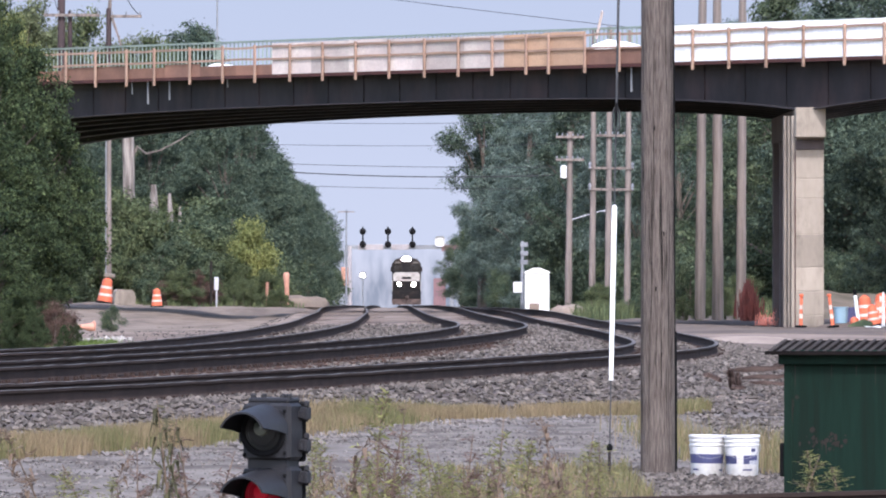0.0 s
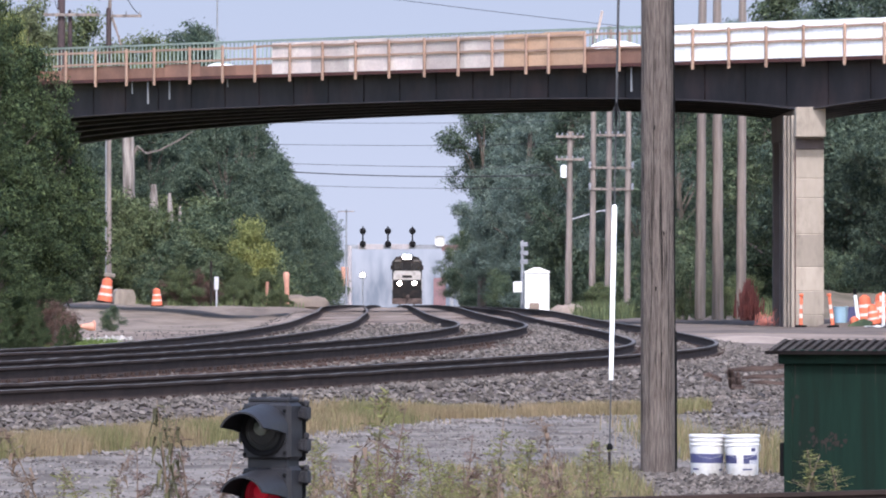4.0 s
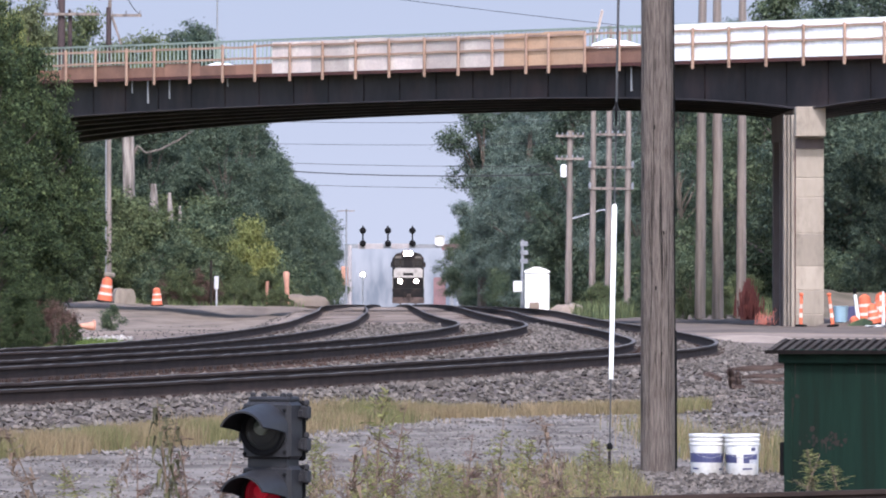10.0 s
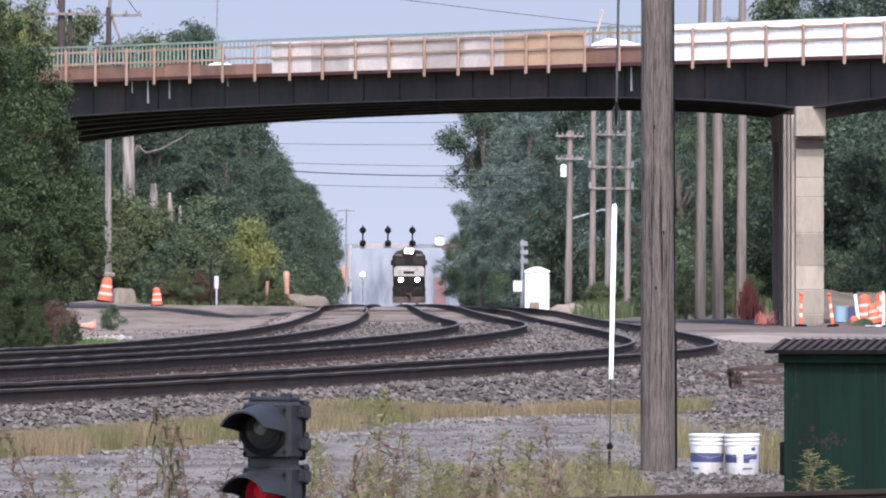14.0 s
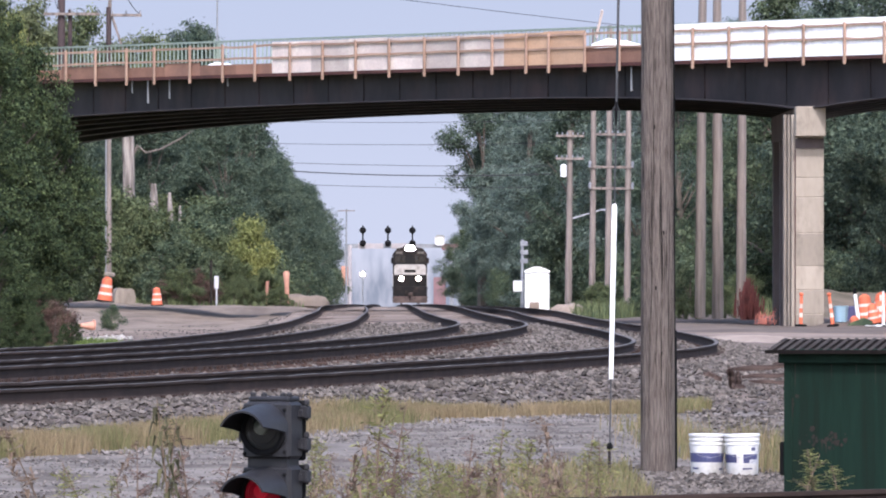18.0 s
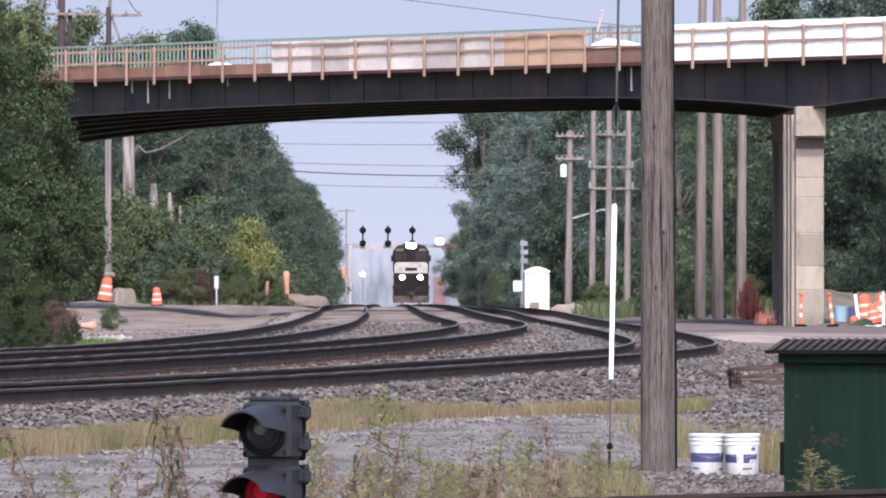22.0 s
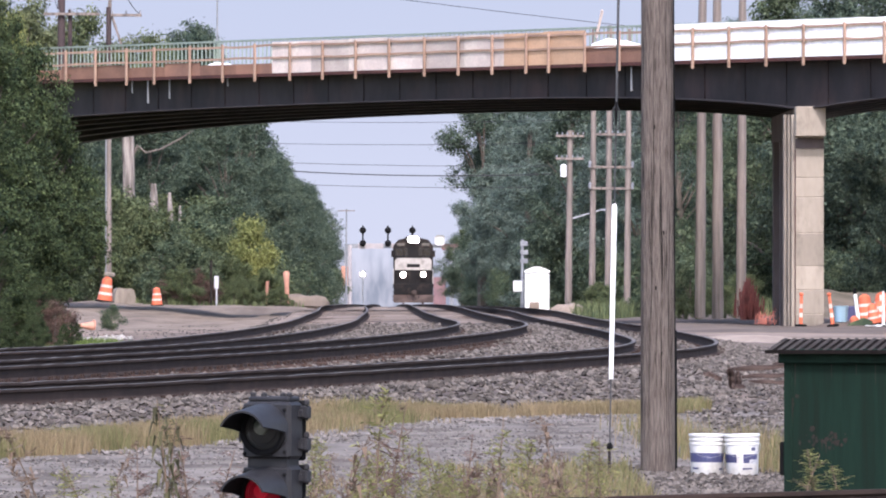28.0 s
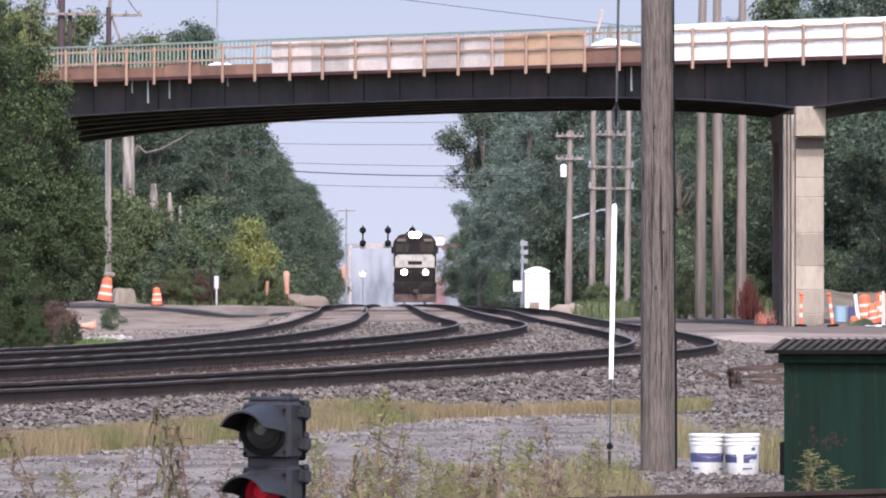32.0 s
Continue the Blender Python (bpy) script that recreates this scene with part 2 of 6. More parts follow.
M_LEAF_C = leaf_stuff("leaf_light", (0.138, 0.158, 0.076), (0.064, 0.088, 0.048), 0.5, 0.3, 1.8, (0.40, 0.60))
M_LEAF_S = leaf_stuff("leaf_sage", (0.150, 0.166, 0.088), (0.100, 0.118, 0.070))
M_LEAF_Y = leaf_stuff("leaf_yellow", (0.265, 0.272, 0.098), (0.150, 0.176, 0.070))
M_LEAF_N = leaf_stuff("leaf_near", (0.082, 0.106, 0.046), (0.022, 0.037, 0.021), vary=0.7, glow=0.28, patch=2.6, mix=(0.42, 0.60))
M_LEAF_BR = leaf_stuff("leaf_brown", (0.1555, 0.0972, 0.07776), (0.0972, 0.07128, 0.0648))
M_GRASS = leaf_stuff("dry_grass", (0.250, 0.190, 0.116), (0.185, 0.150, 0.084), vary=0.35)
M_GRASSG = leaf_stuff("green_grass", (0.190, 0.172, 0.086), (0.135, 0.136, 0.062), vary=0.35)
M_STALK = leaf_stuff("weed_stalk", (0.152, 0.112, 0.08), (0.104, 0.068, 0.056), vary=0.35, glow=0.05)
M_VERGE = leaf_stuff("lime_grass", (0.155, 0.215, 0.060), (0.095, 0.145, 0.045), vary=0.4)
M_WEEDDARK = leaf_stuff("weed_leaf_dark", (0.105, 0.098, 0.052), (0.068, 0.066, 0.036), vary=0.4)
M_WEEDLEAF = leaf_stuff("weed_leaf", (0.208, 0.203, 0.081), (0.13, 0.145, 0.054), vary=0.4)


# ---------------------------------------------------------------- building tools
class Geo:
    """Gathers corners and faces of one part."""

    def __init__(self):
        self.v, self.f = [], []

    def add(self, vs, fs):
        k = len(self.v)
        self.v.extend(tuple(p) for p in vs)
        self.f.extend(tuple(i + k for i in f) for f in fs)
        return self

    def box(self, x0, x1, y0, y1, z0, z1, c=0.0, m=None):
        """A box with its upright and top edges cut by c."""
        if c <= 0:
            vs = [(x, y, z) for z in (z0, z1) for x, y in ((x0, y0), (x1, y0), (x1, y1), (x0, y1))]
            fs = [(3, 2, 1, 0), (4, 5, 6, 7), (0, 1, 5, 4), (1, 2, 6, 5), (2, 3, 7, 6), (3, 0, 4, 7)]
        else:
            def ring(k, z):
                return [(x0 + k, y0, z), (x1 - k, y0, z), (x1, y0 + k, z), (x1, y1 - k, z), (x1 - k, y1, z), (x0 + k, y1, z), (x0, y1 - k, z), (x0, y0 + k, z)]
            def inner(z):
                return [(x0 + c, y0 + c, z)] * 0 + [(x0 + 1.6 * c, y0 + c, z), (x1 - 1.6 * c, y0 + c, z), (x1 - c, y0 + 1.6 * c, z), (x1 - c, y1 - 1.6 * c, z), (x1 - 1.6 * c, y1 - c, z), (x0 + 1.6 * c, y1 - c, z), (x0 + c, y1 - 1.6 * c, z), (x0 + c, y0 + 1.6 * c, z)]
            vs = inner(z0) + ring(c, z0 + c) + ring(c, z1 - c) + inner(z1)
            fs = [tuple(range(7, -1, -1)), tuple(range(24, 32))]
            for r in range(3):
                fs += [(r * 8 + i, r * 8 + (i + 1) % 8, r * 8 + 8 + (i + 1) % 8, r * 8 + 8 + i) for i in range(8)]
        if m is not None:
            vs = [m @ Vector(p) for p in vs]
        return self.add(vs, fs)

    def tube(self, pts, radii, n=10, cap=True):
        """A round bar along pts."""
        pts = [Vector(p) for p in pts]
        if isinstance(radii, (int, float)):
            radii = [radii] * len(pts)
        vs, fs = [], []
        for i, p in enumerate(pts):
            d = (pts[min(i + 1, len(pts) - 1)] - pts[max(i - 1, 0)]).normalized()
            a = d.orthogonal() if abs(d.z) < 0.95 else Vector((1, 0, 0)) - d * d.x
            if abs(d.z) < 0.95:
                a = d.cross(Vector((0, 0, 1)))
            a.normalize()
            b = d.cross(a)
            vs += [p + (a * math.cos(k * math.tau / n) + b * math.sin(k * math.tau / n)) * radii[i] for k in range(n)]
        for i in range(len(pts) - 1):
            fs += [(i * n + k, i * n + (k + 1) % n, (i + 1) * n + (k + 1) % n, (i + 1) * n + k) for k in range(n)]
        if cap:
            fs += [tuple(range(n - 1, -1, -1)), tuple(range((len(pts) - 1) * n, len(pts) * n))]
        return self.add(vs, fs)

    def lathe(self, profile, n=24, at=(0, 0, 0), m=None):
        """A turned form about z from (radius, height) pairs."""
        vs = [(r * math.cos(k * math.tau / n) + at[0], r * math.sin(k * math.tau / n) + at[1], z + at[2]) for r, z in profile for k in range(n)]
        if m is not None:
            vs = [m @ Vector(p) for p in vs]
        fs = []
        for i in range(len(profile) - 1):
            fs += [(i * n + k, i * n + (k + 1) % n, (i + 1) * n + (k + 1) % n, (i + 1) * n + k) for k in range(n)]
        fs += [tuple(range(n - 1, -1, -1)), tuple(range((len(profile) - 1) * n, len(profile) * n))]
        return self.add(vs, fs)

    def sweep(self, section, frames, cap=True):
        """A closed section (a, b) carried along frames of (place, side, up)."""
        n = len(section)
        vs = [p + s * a + u * b for p, s, u in frames for a, b in section]
        fs = []
        for i in range(len(frames) - 1):
            fs += [(i * n + k, i * n + (k + 1) % n, (i + 1) * n + (k + 1) % n, (i + 1) * n + k) for k in range(n)]
        if cap:
            fs += [tuple(range(n - 1, -1, -1)), tuple(range((len(frames) - 1) * n, len(frames) * n))]
        return self.add(vs, fs)

    def prism(self, outline, y0, y1, m=None):
        """An outline in x, z drawn out along y."""
        n = len(outline)
        vs = [(x, y0, z) for x, z in outline] + [(x, y1, z) for x, z in outline]
        if m is not None:
            vs = [m @ Vector(p) for p in vs]
        fs = [(i, (i + 1) % n, n + (i + 1) % n, n + i) for i in range(n)] + [tuple(range(n - 1, -1, -1)), tuple(range(n, 2 * n))]
        return self.add(vs, fs)

    def mesh(self, name, mat, smooth=False):
        me = bpy.data.meshes.new(name)
        me.from_pydata(self.v, [], self.f)
        me.materials.append(mat)
        if smooth:
            me.polygons.foreach_set("use_smooth", [True] * len(me.polygons))
            me.set_sharp_from_angle(angle=radians(40))
        return me


def part(name, geo, mat, parent, label="", smooth=False, at=None):
    """One mesh object under a thing or a part."""
    me = geo if isinstance(geo, bpy.types.Mesh) else geo.mesh(name, mat, smooth)
    ob = new(name, me)
    ob.parent = parent
    if at is not None:
        ob.matrix_basis = at if isinstance(at, Matrix) else Matrix.Translation(at)
    return tagged(ob, label)


def thing(name, m, label, category, group="", kind=""):
    ob = new(name)
    ob.matrix_basis = m
    return tagged(ob, label, category, group, kind)


def lone(name, geo, mat, m, label, category, group="", kind="", smooth=False):
    """A thing of one mesh."""
    ob = new(name, geo.mesh(name, mat, smooth))
    ob.matrix_basis = m
    return tagged(ob, label, category, group, kind)


def glide(knots, y):
    """A smooth curve through (y, x) knots, straight beyond its ends."""
    if y <= knots[0][0]:
        (a, b), (c, d) = knots[0], knots[1]
        return b + (d - b) / (c - a) * (y - a)
    if y >= knots[-1][0]:
        (a, b), (c, d) = knots[-2], knots[-1]
        return d + (d - b) / (c - a) * (y - c)
    for i in range(len(knots) - 1):
        (a, b), (c, d) = knots[i], knots[i + 1]
        if a <= y <= c:
            def slope(j):
                j0, j1 = max(j - 1, 0), min(j + 1, len(knots) - 1)
                return (knots[j1][1] - knots[j0][1]) / (knots[j1][0] - knots[j0][0])
            h = c - a
            t = (y - a) / h
            return ((2 * t**3 - 3 * t**2 + 1) * b + (t**3 - 2 * t**2 + t) * h * slope(i) + (3 * t**2 - 2 * t**3) * d + (t**3 - t**2) * h * slope(i + 1))


# ---------------------------------------------------------------- plan of the line
TRACK_A = [(60, -12.6), (84.7, -5.5), (96.3, -2.7), (110.8, 0.18), (123, 2.3), (133, 3.6), (145, 4.25), (160, 4.3), (180, 4.05), (212, 3.4), (254, 3.0), (330, 2.4), (560, 1.1), (900, -1.0)]
TRACK_B = [(60, -13.0), (96, -6.1), (106.7, -4.4), (116.7, -3.0), (131, -1.4), (150, 0.1), (168, 0.95), (183, 1.10), (199, 0.75), (230, 0.2), (278, -0.3), (400, -1.0), (560, -1.98), (833, -3.84)]
TRACK_C = [(60, -18.0), (106, -9.0), (122, -5.6), (140, -4.1), (160, -3.3), (185, -2.9), (215, -2.95), (240, -3.05), (278, -3.5), (400, -4.5), (560, -5.7), (833, -7.6)]
TRACKS = (TRACK_A, TRACK_B, TRACK_C)
BED = [(60, 0.0), (250, 0.0), (330, -0.22), (560, -1.13), (833, -2.30), (1100, -3.55), (4500, -20.5)]


def rail_top(k, y):
    """Height of the rail heads of track k."""
    lift = glide(BED, y) if y > 250 else 0.0
    return (0.50, 0.61, 0.60)[k] + lift


def land(x, y):
    """Height of the ground."""
    z = glide(BED, y) if y > 250 else 0.0
    bank = min(1, max(0, (abs(x + 0.0063 * (y - 250)) - 7.0) / 3.0)) * min(1, max(0, (700 - y) / 250))
    z *= 1 - 0.7 * bank
    if 200 < y < 420:
        z += 0.13 * noise.noise(Vector((x * 0.22, y * 0.055, 9))) * min(1, (y - 200) / 30) * min(1, max(0, abs(x + 0.0063 * (y - 250) - 0.4) - 5.6) / 2)
    bed = 0.0
    for k, knots in enumerate(TRACKS):
        if y < 900:
            d = abs(x - glide(knots, y))
            slope = abs(glide(knots, y + 1) - glide(knots, y - 1)) / 2
            d *= 1 / math.sqrt(1 + slope * slope)
            top = rail_top(k, y) - z - ((0.20 if k == 0 else 0.24) if y < 150 else 0.205)
            bed = max(bed, top * min(1, max(0, (3.0 - d) / 1.35)))
    if 42 < y < 104 and abs(x) < 16 and bed < 0.05:
        k = min(1, (y - 42) / 4, (104 - y) / 4)
        z += k * (0.030 * noise.noise(Vector((x * 0.35, y * 0.16, 2))) + 0.016 * noise.noise(Vector((x * 1.3, y * 0.55, 6))) + 0.009 * noise.noise(Vector((x * 3.1, y * 1.3, 8))))
    return z + bed


BERM_LIP = [(-16.0, 0.40), (-13.0, 0.36), (-10.7, 0.27), (-9.5, 0.14), (-8.8, 0.06), (-7.2, 0.05), (-6.7, 0.14), (-5.8, 0.10), (-4.4, -0.06)]
BERM_TOP = [(-17.0, 0.46), (-14.4, 0.44), (-13.1, 0.31), (-9.5, 0.29), (-6.9, 0.24), (-5.7, 0.12), (-4.6, -0.10)]


def berm(x, y):
    """Height of the earth berm on the wooded bank, behind its eroded lip."""
    low, top = glide(BERM_LIP, x) - 0.04, glide(BERM_TOP, x)
    t = min(1, max(0, (y - 329) / 9))
    fall = min(1, max(0, (y - 362) / 9))
    h = low + (top - low) * t * (2 - t) + 0.05 * noise.noise(Vector((x * 0.7, y * 0.2, 31)))
    return h + (land(x, 372) - 0.05 - h) * fall


# ---------------------------------------------------------------- ground
def build_ground():
    ys = list(np.arange(-40, 45, 5.0)) + list(np.arange(45, 104, 0.4)) + list(np.arange(104, 260, 0.8)) + list(np.arange(260, 420, 4.0)) + list(np.arange(420, 1000, 20.0)) + list(np.arange(1000, 4600, 200.0))
    us = np.concatenate([[-900, -300, -120, -60, -35, -22], np.arange(-16, -6, 0.4), np.arange(-6, 6, 0.2), np.arange(6, 16.01, 0.4), [20, 26, 35, 60, 120, 300, 900]])
    n = len(us)
    vs, fs, mi = [], [], []
    for y in ys:
        for u in us:
            vs.append((u, y, land(u, y) + 0.02 * noise.noise(Vector((u * 0.7, y * 0.5, 0)))))
    for j in range(len(ys) - 1):
        for i in range(n - 1):
            fs.append((j * n + i, j * n + i + 1, (j + 1) * n + i + 1, (j + 1) * n + i))
            y, x = (ys[j] + ys[j + 1]) / 2, (us[i] + us[i + 1]) / 2
            near = min(abs(x - glide(k, y)) for k in TRACKS)
            wob = 3 * noise.noise(Vector((x * 0.3, y * 0.1, 3)))
            if near < 3.2 and y < 900:
                m = 1 if y < 178 + 2 * wob else 2
            elif y < 100 + wob:
                m = 0
            elif y < 420 + wob and -16 < x < 24:
                m = (4 if y > 232 + 3 * wob and x > 4.2 else 2) if y > 108 else 1
            elif y > 420 and abs(x + 0.0063 * (y - 250)) < 9:
                m = 2
            else:
                m = 3
            mi.append(m)
    me = bpy.data.meshes.new("ground")
    me.from_pydata(vs, [], fs)
    for m in (M_GRAVEL, M_BALLAST, M_SAND, M_EARTH, M_DIRT):
        me.materials.append(m)
    me.polygons.foreach_set("material_index", mi)
    me.polygons.foreach_set("use_smooth", [True] * len(fs))
    tagged(new("ground", me), "grey gravel and sandy earth beside railway tracks", "ground", kind="structure")


build_ground()

# pale apron and berm of bare earth with a crumbling lip
geo = Geo()
xs = [float(x) for x in np.arange(-16.0, -4.5, 0.2)]
for x in xs:
    lip = glide(BERM_LIP, x) + 0.02 * noise.noise(Vector((x * 2.3, 0, 3)))
    rows = [(226, land(x, 226) - 0.03), (255, land(x, 255) + (lip - land(x, 255)) * 0.35), (280, land(x, 280) + (lip - land(x, 280)) * 0.75), (299, lip), (303, lip - 0.02)] + [(float(y), berm(x, y)) for y in (312, 322, 329, 331, 333, 335, 338, 342, 347, 353, 362, 371)]
    geo.v += [(x, y, z + (0.02 * noise.noise(Vector((x * 1.7, y * 0.3, 5))) if 240 < y < 300 else 0)) for y, z in rows]
nr = len(rows)
geo.f = [(i * nr + j, (i + 1) * nr + j, (i + 1) * nr + j + 1, i * nr + j + 1) for i in range(len(xs) - 1) for j in range(nr - 1)]
lone("earth_berm", geo, M_BERM, Matrix(), "low pale berm of bare earth with a crumbling lip beside the track", "earth bank", kind="stuff")

# pale hazy sky far behind everything
geo = Geo()
R = 4550
arc = [radians(a) for a in range(-40, 41, 4)]
geo.v = [(R * math.sin(a), R * math.cos(a), z) for z in (-60, 150, 420, 1500) for a in arc]
w = len(arc)
geo.f = [(r * w + i, r * w + i + 1, (r + 1) * w + i + 1, (r + 1) * w + i) for r in range(3) for i in range(w - 1)]
M_HAZE = bpy.data.materials.new("hazy_sky")
M_HAZE.use_nodes = True
hn, hl = M_HAZE.node_tree.nodes, M_HAZE.node_tree.links
for nd in list(hn):
    if nd.type == "BSDF_PRINCIPLED":
        hn.remove(nd)
em = hn.new("ShaderNodeEmission")
tc = hn.new("ShaderNodeTexCoord")
sep = hn.new("ShaderNodeSeparateXYZ")
mr = hn.new("ShaderNodeMapRange")
mr.inputs["From Min"].default_value, mr.inputs["From Max"].default_value = -20, 170
rp = hn.new("ShaderNodeValToRGB")
rp.color_ramp.elements[0].color = (0.268, 0.280, 0.322, 1)
rp.color_ramp.elements[1].color = (0.224, 0.248, 0.300, 1)
hl.new(tc.outputs["Object"], sep.inputs[0])
hl.new(sep.outputs["Z"], mr.inputs["Value"])
hl.new(mr.outputs[0], rp.inputs["Fac"])
hl.new(rp.outputs["Color"], em.inputs["Color"])
hl.new(em.outputs[0], hn["Material Output"].inputs["Surface"])
lone("backdrop", geo, M_HAZE, Matrix(), "pale blue hazy summer sky", "sky", kind="structure", smooth=True)

# blue rim of distant woods at the end of the line
geo = Geo()
xs = list(np.arange(-260, 261, 6.0))
geo.v = [(x, 4420, -45) for x in xs] + [(x, 4420, 17 + 2.5 * noise.noise(Vector((x * 0.05, 0, 2))) + 1.2 * noise.noise(Vector((x * 0.2, 0, 5)))) for x in xs]
geo.f = [(i, i + 1, len(xs) + i + 1, len(xs) + i) for i in range(len(xs) - 1)]
# Pale streaks and the fade to sky colour put haze into its glow.
M_RIM = M_HAZE.copy()
M_RIM.name = "hazy_far_woods"
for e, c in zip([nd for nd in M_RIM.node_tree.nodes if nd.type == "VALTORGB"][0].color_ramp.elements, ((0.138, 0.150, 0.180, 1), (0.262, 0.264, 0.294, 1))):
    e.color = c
rn, rl = M_RIM.node_tree.nodes, M_RIM.node_tree.links
rim_tc = [nd for nd in rn if nd.type == "TEX_COORD"][0]
rim_ramp = [nd for nd in rn if nd.type == "VALTORGB"][0]
rim_z = [nd for nd in rn if nd.type == "MAP_RANGE"][0]
rim_em = [nd for nd in rn if nd.type == "EMISSION"][0]
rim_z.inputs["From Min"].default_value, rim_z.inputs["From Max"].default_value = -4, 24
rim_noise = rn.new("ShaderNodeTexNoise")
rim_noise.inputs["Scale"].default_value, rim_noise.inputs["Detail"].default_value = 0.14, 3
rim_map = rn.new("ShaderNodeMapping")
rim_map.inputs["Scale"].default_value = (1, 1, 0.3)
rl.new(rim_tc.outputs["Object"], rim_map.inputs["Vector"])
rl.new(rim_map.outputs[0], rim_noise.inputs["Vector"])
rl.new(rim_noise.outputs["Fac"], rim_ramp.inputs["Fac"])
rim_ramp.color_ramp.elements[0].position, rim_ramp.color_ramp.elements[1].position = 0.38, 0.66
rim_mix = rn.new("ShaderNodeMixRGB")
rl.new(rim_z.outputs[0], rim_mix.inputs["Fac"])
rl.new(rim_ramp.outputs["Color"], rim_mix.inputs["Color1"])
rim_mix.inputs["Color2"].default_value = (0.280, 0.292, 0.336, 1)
rl.new(rim_mix.outputs["Color"], rim_em.inputs["Color"])
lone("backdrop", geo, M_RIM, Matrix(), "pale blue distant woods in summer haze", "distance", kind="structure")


# ---------------------------------------------------------------- tracks
RAIL_FOOT = [(-0.076, 0.0), (0.076, 0.0), (0.076, 0.012), (0.018, 0.034), (0.009, 0.05), (0.009, 0.135), (0.030, 0.147), (-0.030, 0.147), (-0.009, 0.135), (-0.009, 0.05), (-0.018, 0.034), (-0.076, 0.012)]
RAIL_HEAD = [(-0.030, 0.147), (0.030, 0.147), (0.038, 0.153), (0.038, 0.182), (-0.038, 0.182), (-0.038, 0.153)]
RAIL_TOP = [(-0.037, 0.1825), (0.037, 0.1825), (0.030, 0.187), (-0.030, 0.187)]


def along(knots, k, y0, y1, step, off=0.0):
    """Places along a track with the side and up directions."""
    out, y = [], y0
    while y <= y1:
        dx = (glide(knots, y + 0.5) - glide(knots, y - 0.5))
        side = Vector((1, -dx, 0)).normalized()
        p = Vector((glide(knots, y), y, rail_top(k, y) - 0.186)) + side * off
        p.z += 0.009 * noise.noise(Vector((y * 1.3, off, k * 7.0)))
        out.append((p, side, Vector((0, 0, 1))))
        y += step if y < 230 else step * 12
    return out


def build_track(k, label):
    knots = TRACKS[k]
    tr = thing("railway_track", Matrix(), label, "track", "parallel railway tracks")
    for off in (-0.755, 0.755):
        fr = along(knots, k, 62, 1150, 0.32, off)
        rail = part("rail", Geo().sweep(RAIL_FOOT, fr), M_RAIL, tr, "rusty brown steel rail", True)
        part("rail_head", Geo().sweep(RAIL_HEAD, fr), M_RAIL, rail, "rusty rail head", True)
        part("running_surface", Geo().sweep(RAIL_TOP, fr), M_RAILHEAD, rail, "worn bright running surface")
    tie = Geo().box(-1.3, 1.3, -0.115, 0.115, -0.16, -0.008, 0.012).mesh("tie", M_TIE)
    plate = Geo().box(-0.17, 0.17, -0.095, 0.095, -0.010, 0.006)
    for a in (-0.115, 0.115):
        for b in (-0.055, 0.055):
            plate.box(a - 0.018, a + 0.018, b - 0.018, b + 0.018, 0.0, 0.045)
    plate = plate.mesh("tie_plate", M_SPIKE)
    y, far = 70.0, Geo()
    while y < 400:
        p, side, up = along(knots, k, y, y, 1)[0]
        rot = Matrix((( side.x, -side.y, 0, 0), (side.y, side.x, 0, 0), (0, 0, 1, 0), (0, 0, 0, 1)))
        m = Matrix.Translation((p.x, p.y, p.z)) @ rot
        if y < 190:
            t = part("tie", tie, None, tr, at=m @ pose(random.uniform(-0.04, 0.04), 0, -0.004 if y < 150 else -0.02, 0, 0, random.uniform(-1, 1)))
            for s in (-0.755, 0.755):
                part("tie_plate", plate, None, t, at=(s, 0, 0))
        else:
            far.box(-1.3, 1.3, -0.115, 0.115, -0.16, -0.024, 0, m)
        y += 0.52
    tagged(part("tie_bed", far, M_TIE, tr), kind="stuff")
    return tr


build_track(0, "curving rusty track along the gravel service road")
build_track(1, "curving main track carrying the oncoming train")
build_track(2, "curving rusty track beside the wooded bank")

# rail of a further track close in front, crossing the lower edge of the view
near = thing("railway_track", pose(1.9, 53.6, 0.078, 0, 0, 43), "single dark rusty rail beside the green box", "track")
fr = [(Vector((u, 0, 0)), Vector((0, -1, 0)), Vector((0, 0, 1))) for u in np.arange(-3.2, 9.1, 0.5)]
rail = part("rail", Geo().sweep(RAIL_FOOT, fr), M_RAIL, near, "rusty brown steel rail", True)
part("rail_head", Geo().sweep(RAIL_HEAD, fr), M_RAIL, rail, smooth=True)


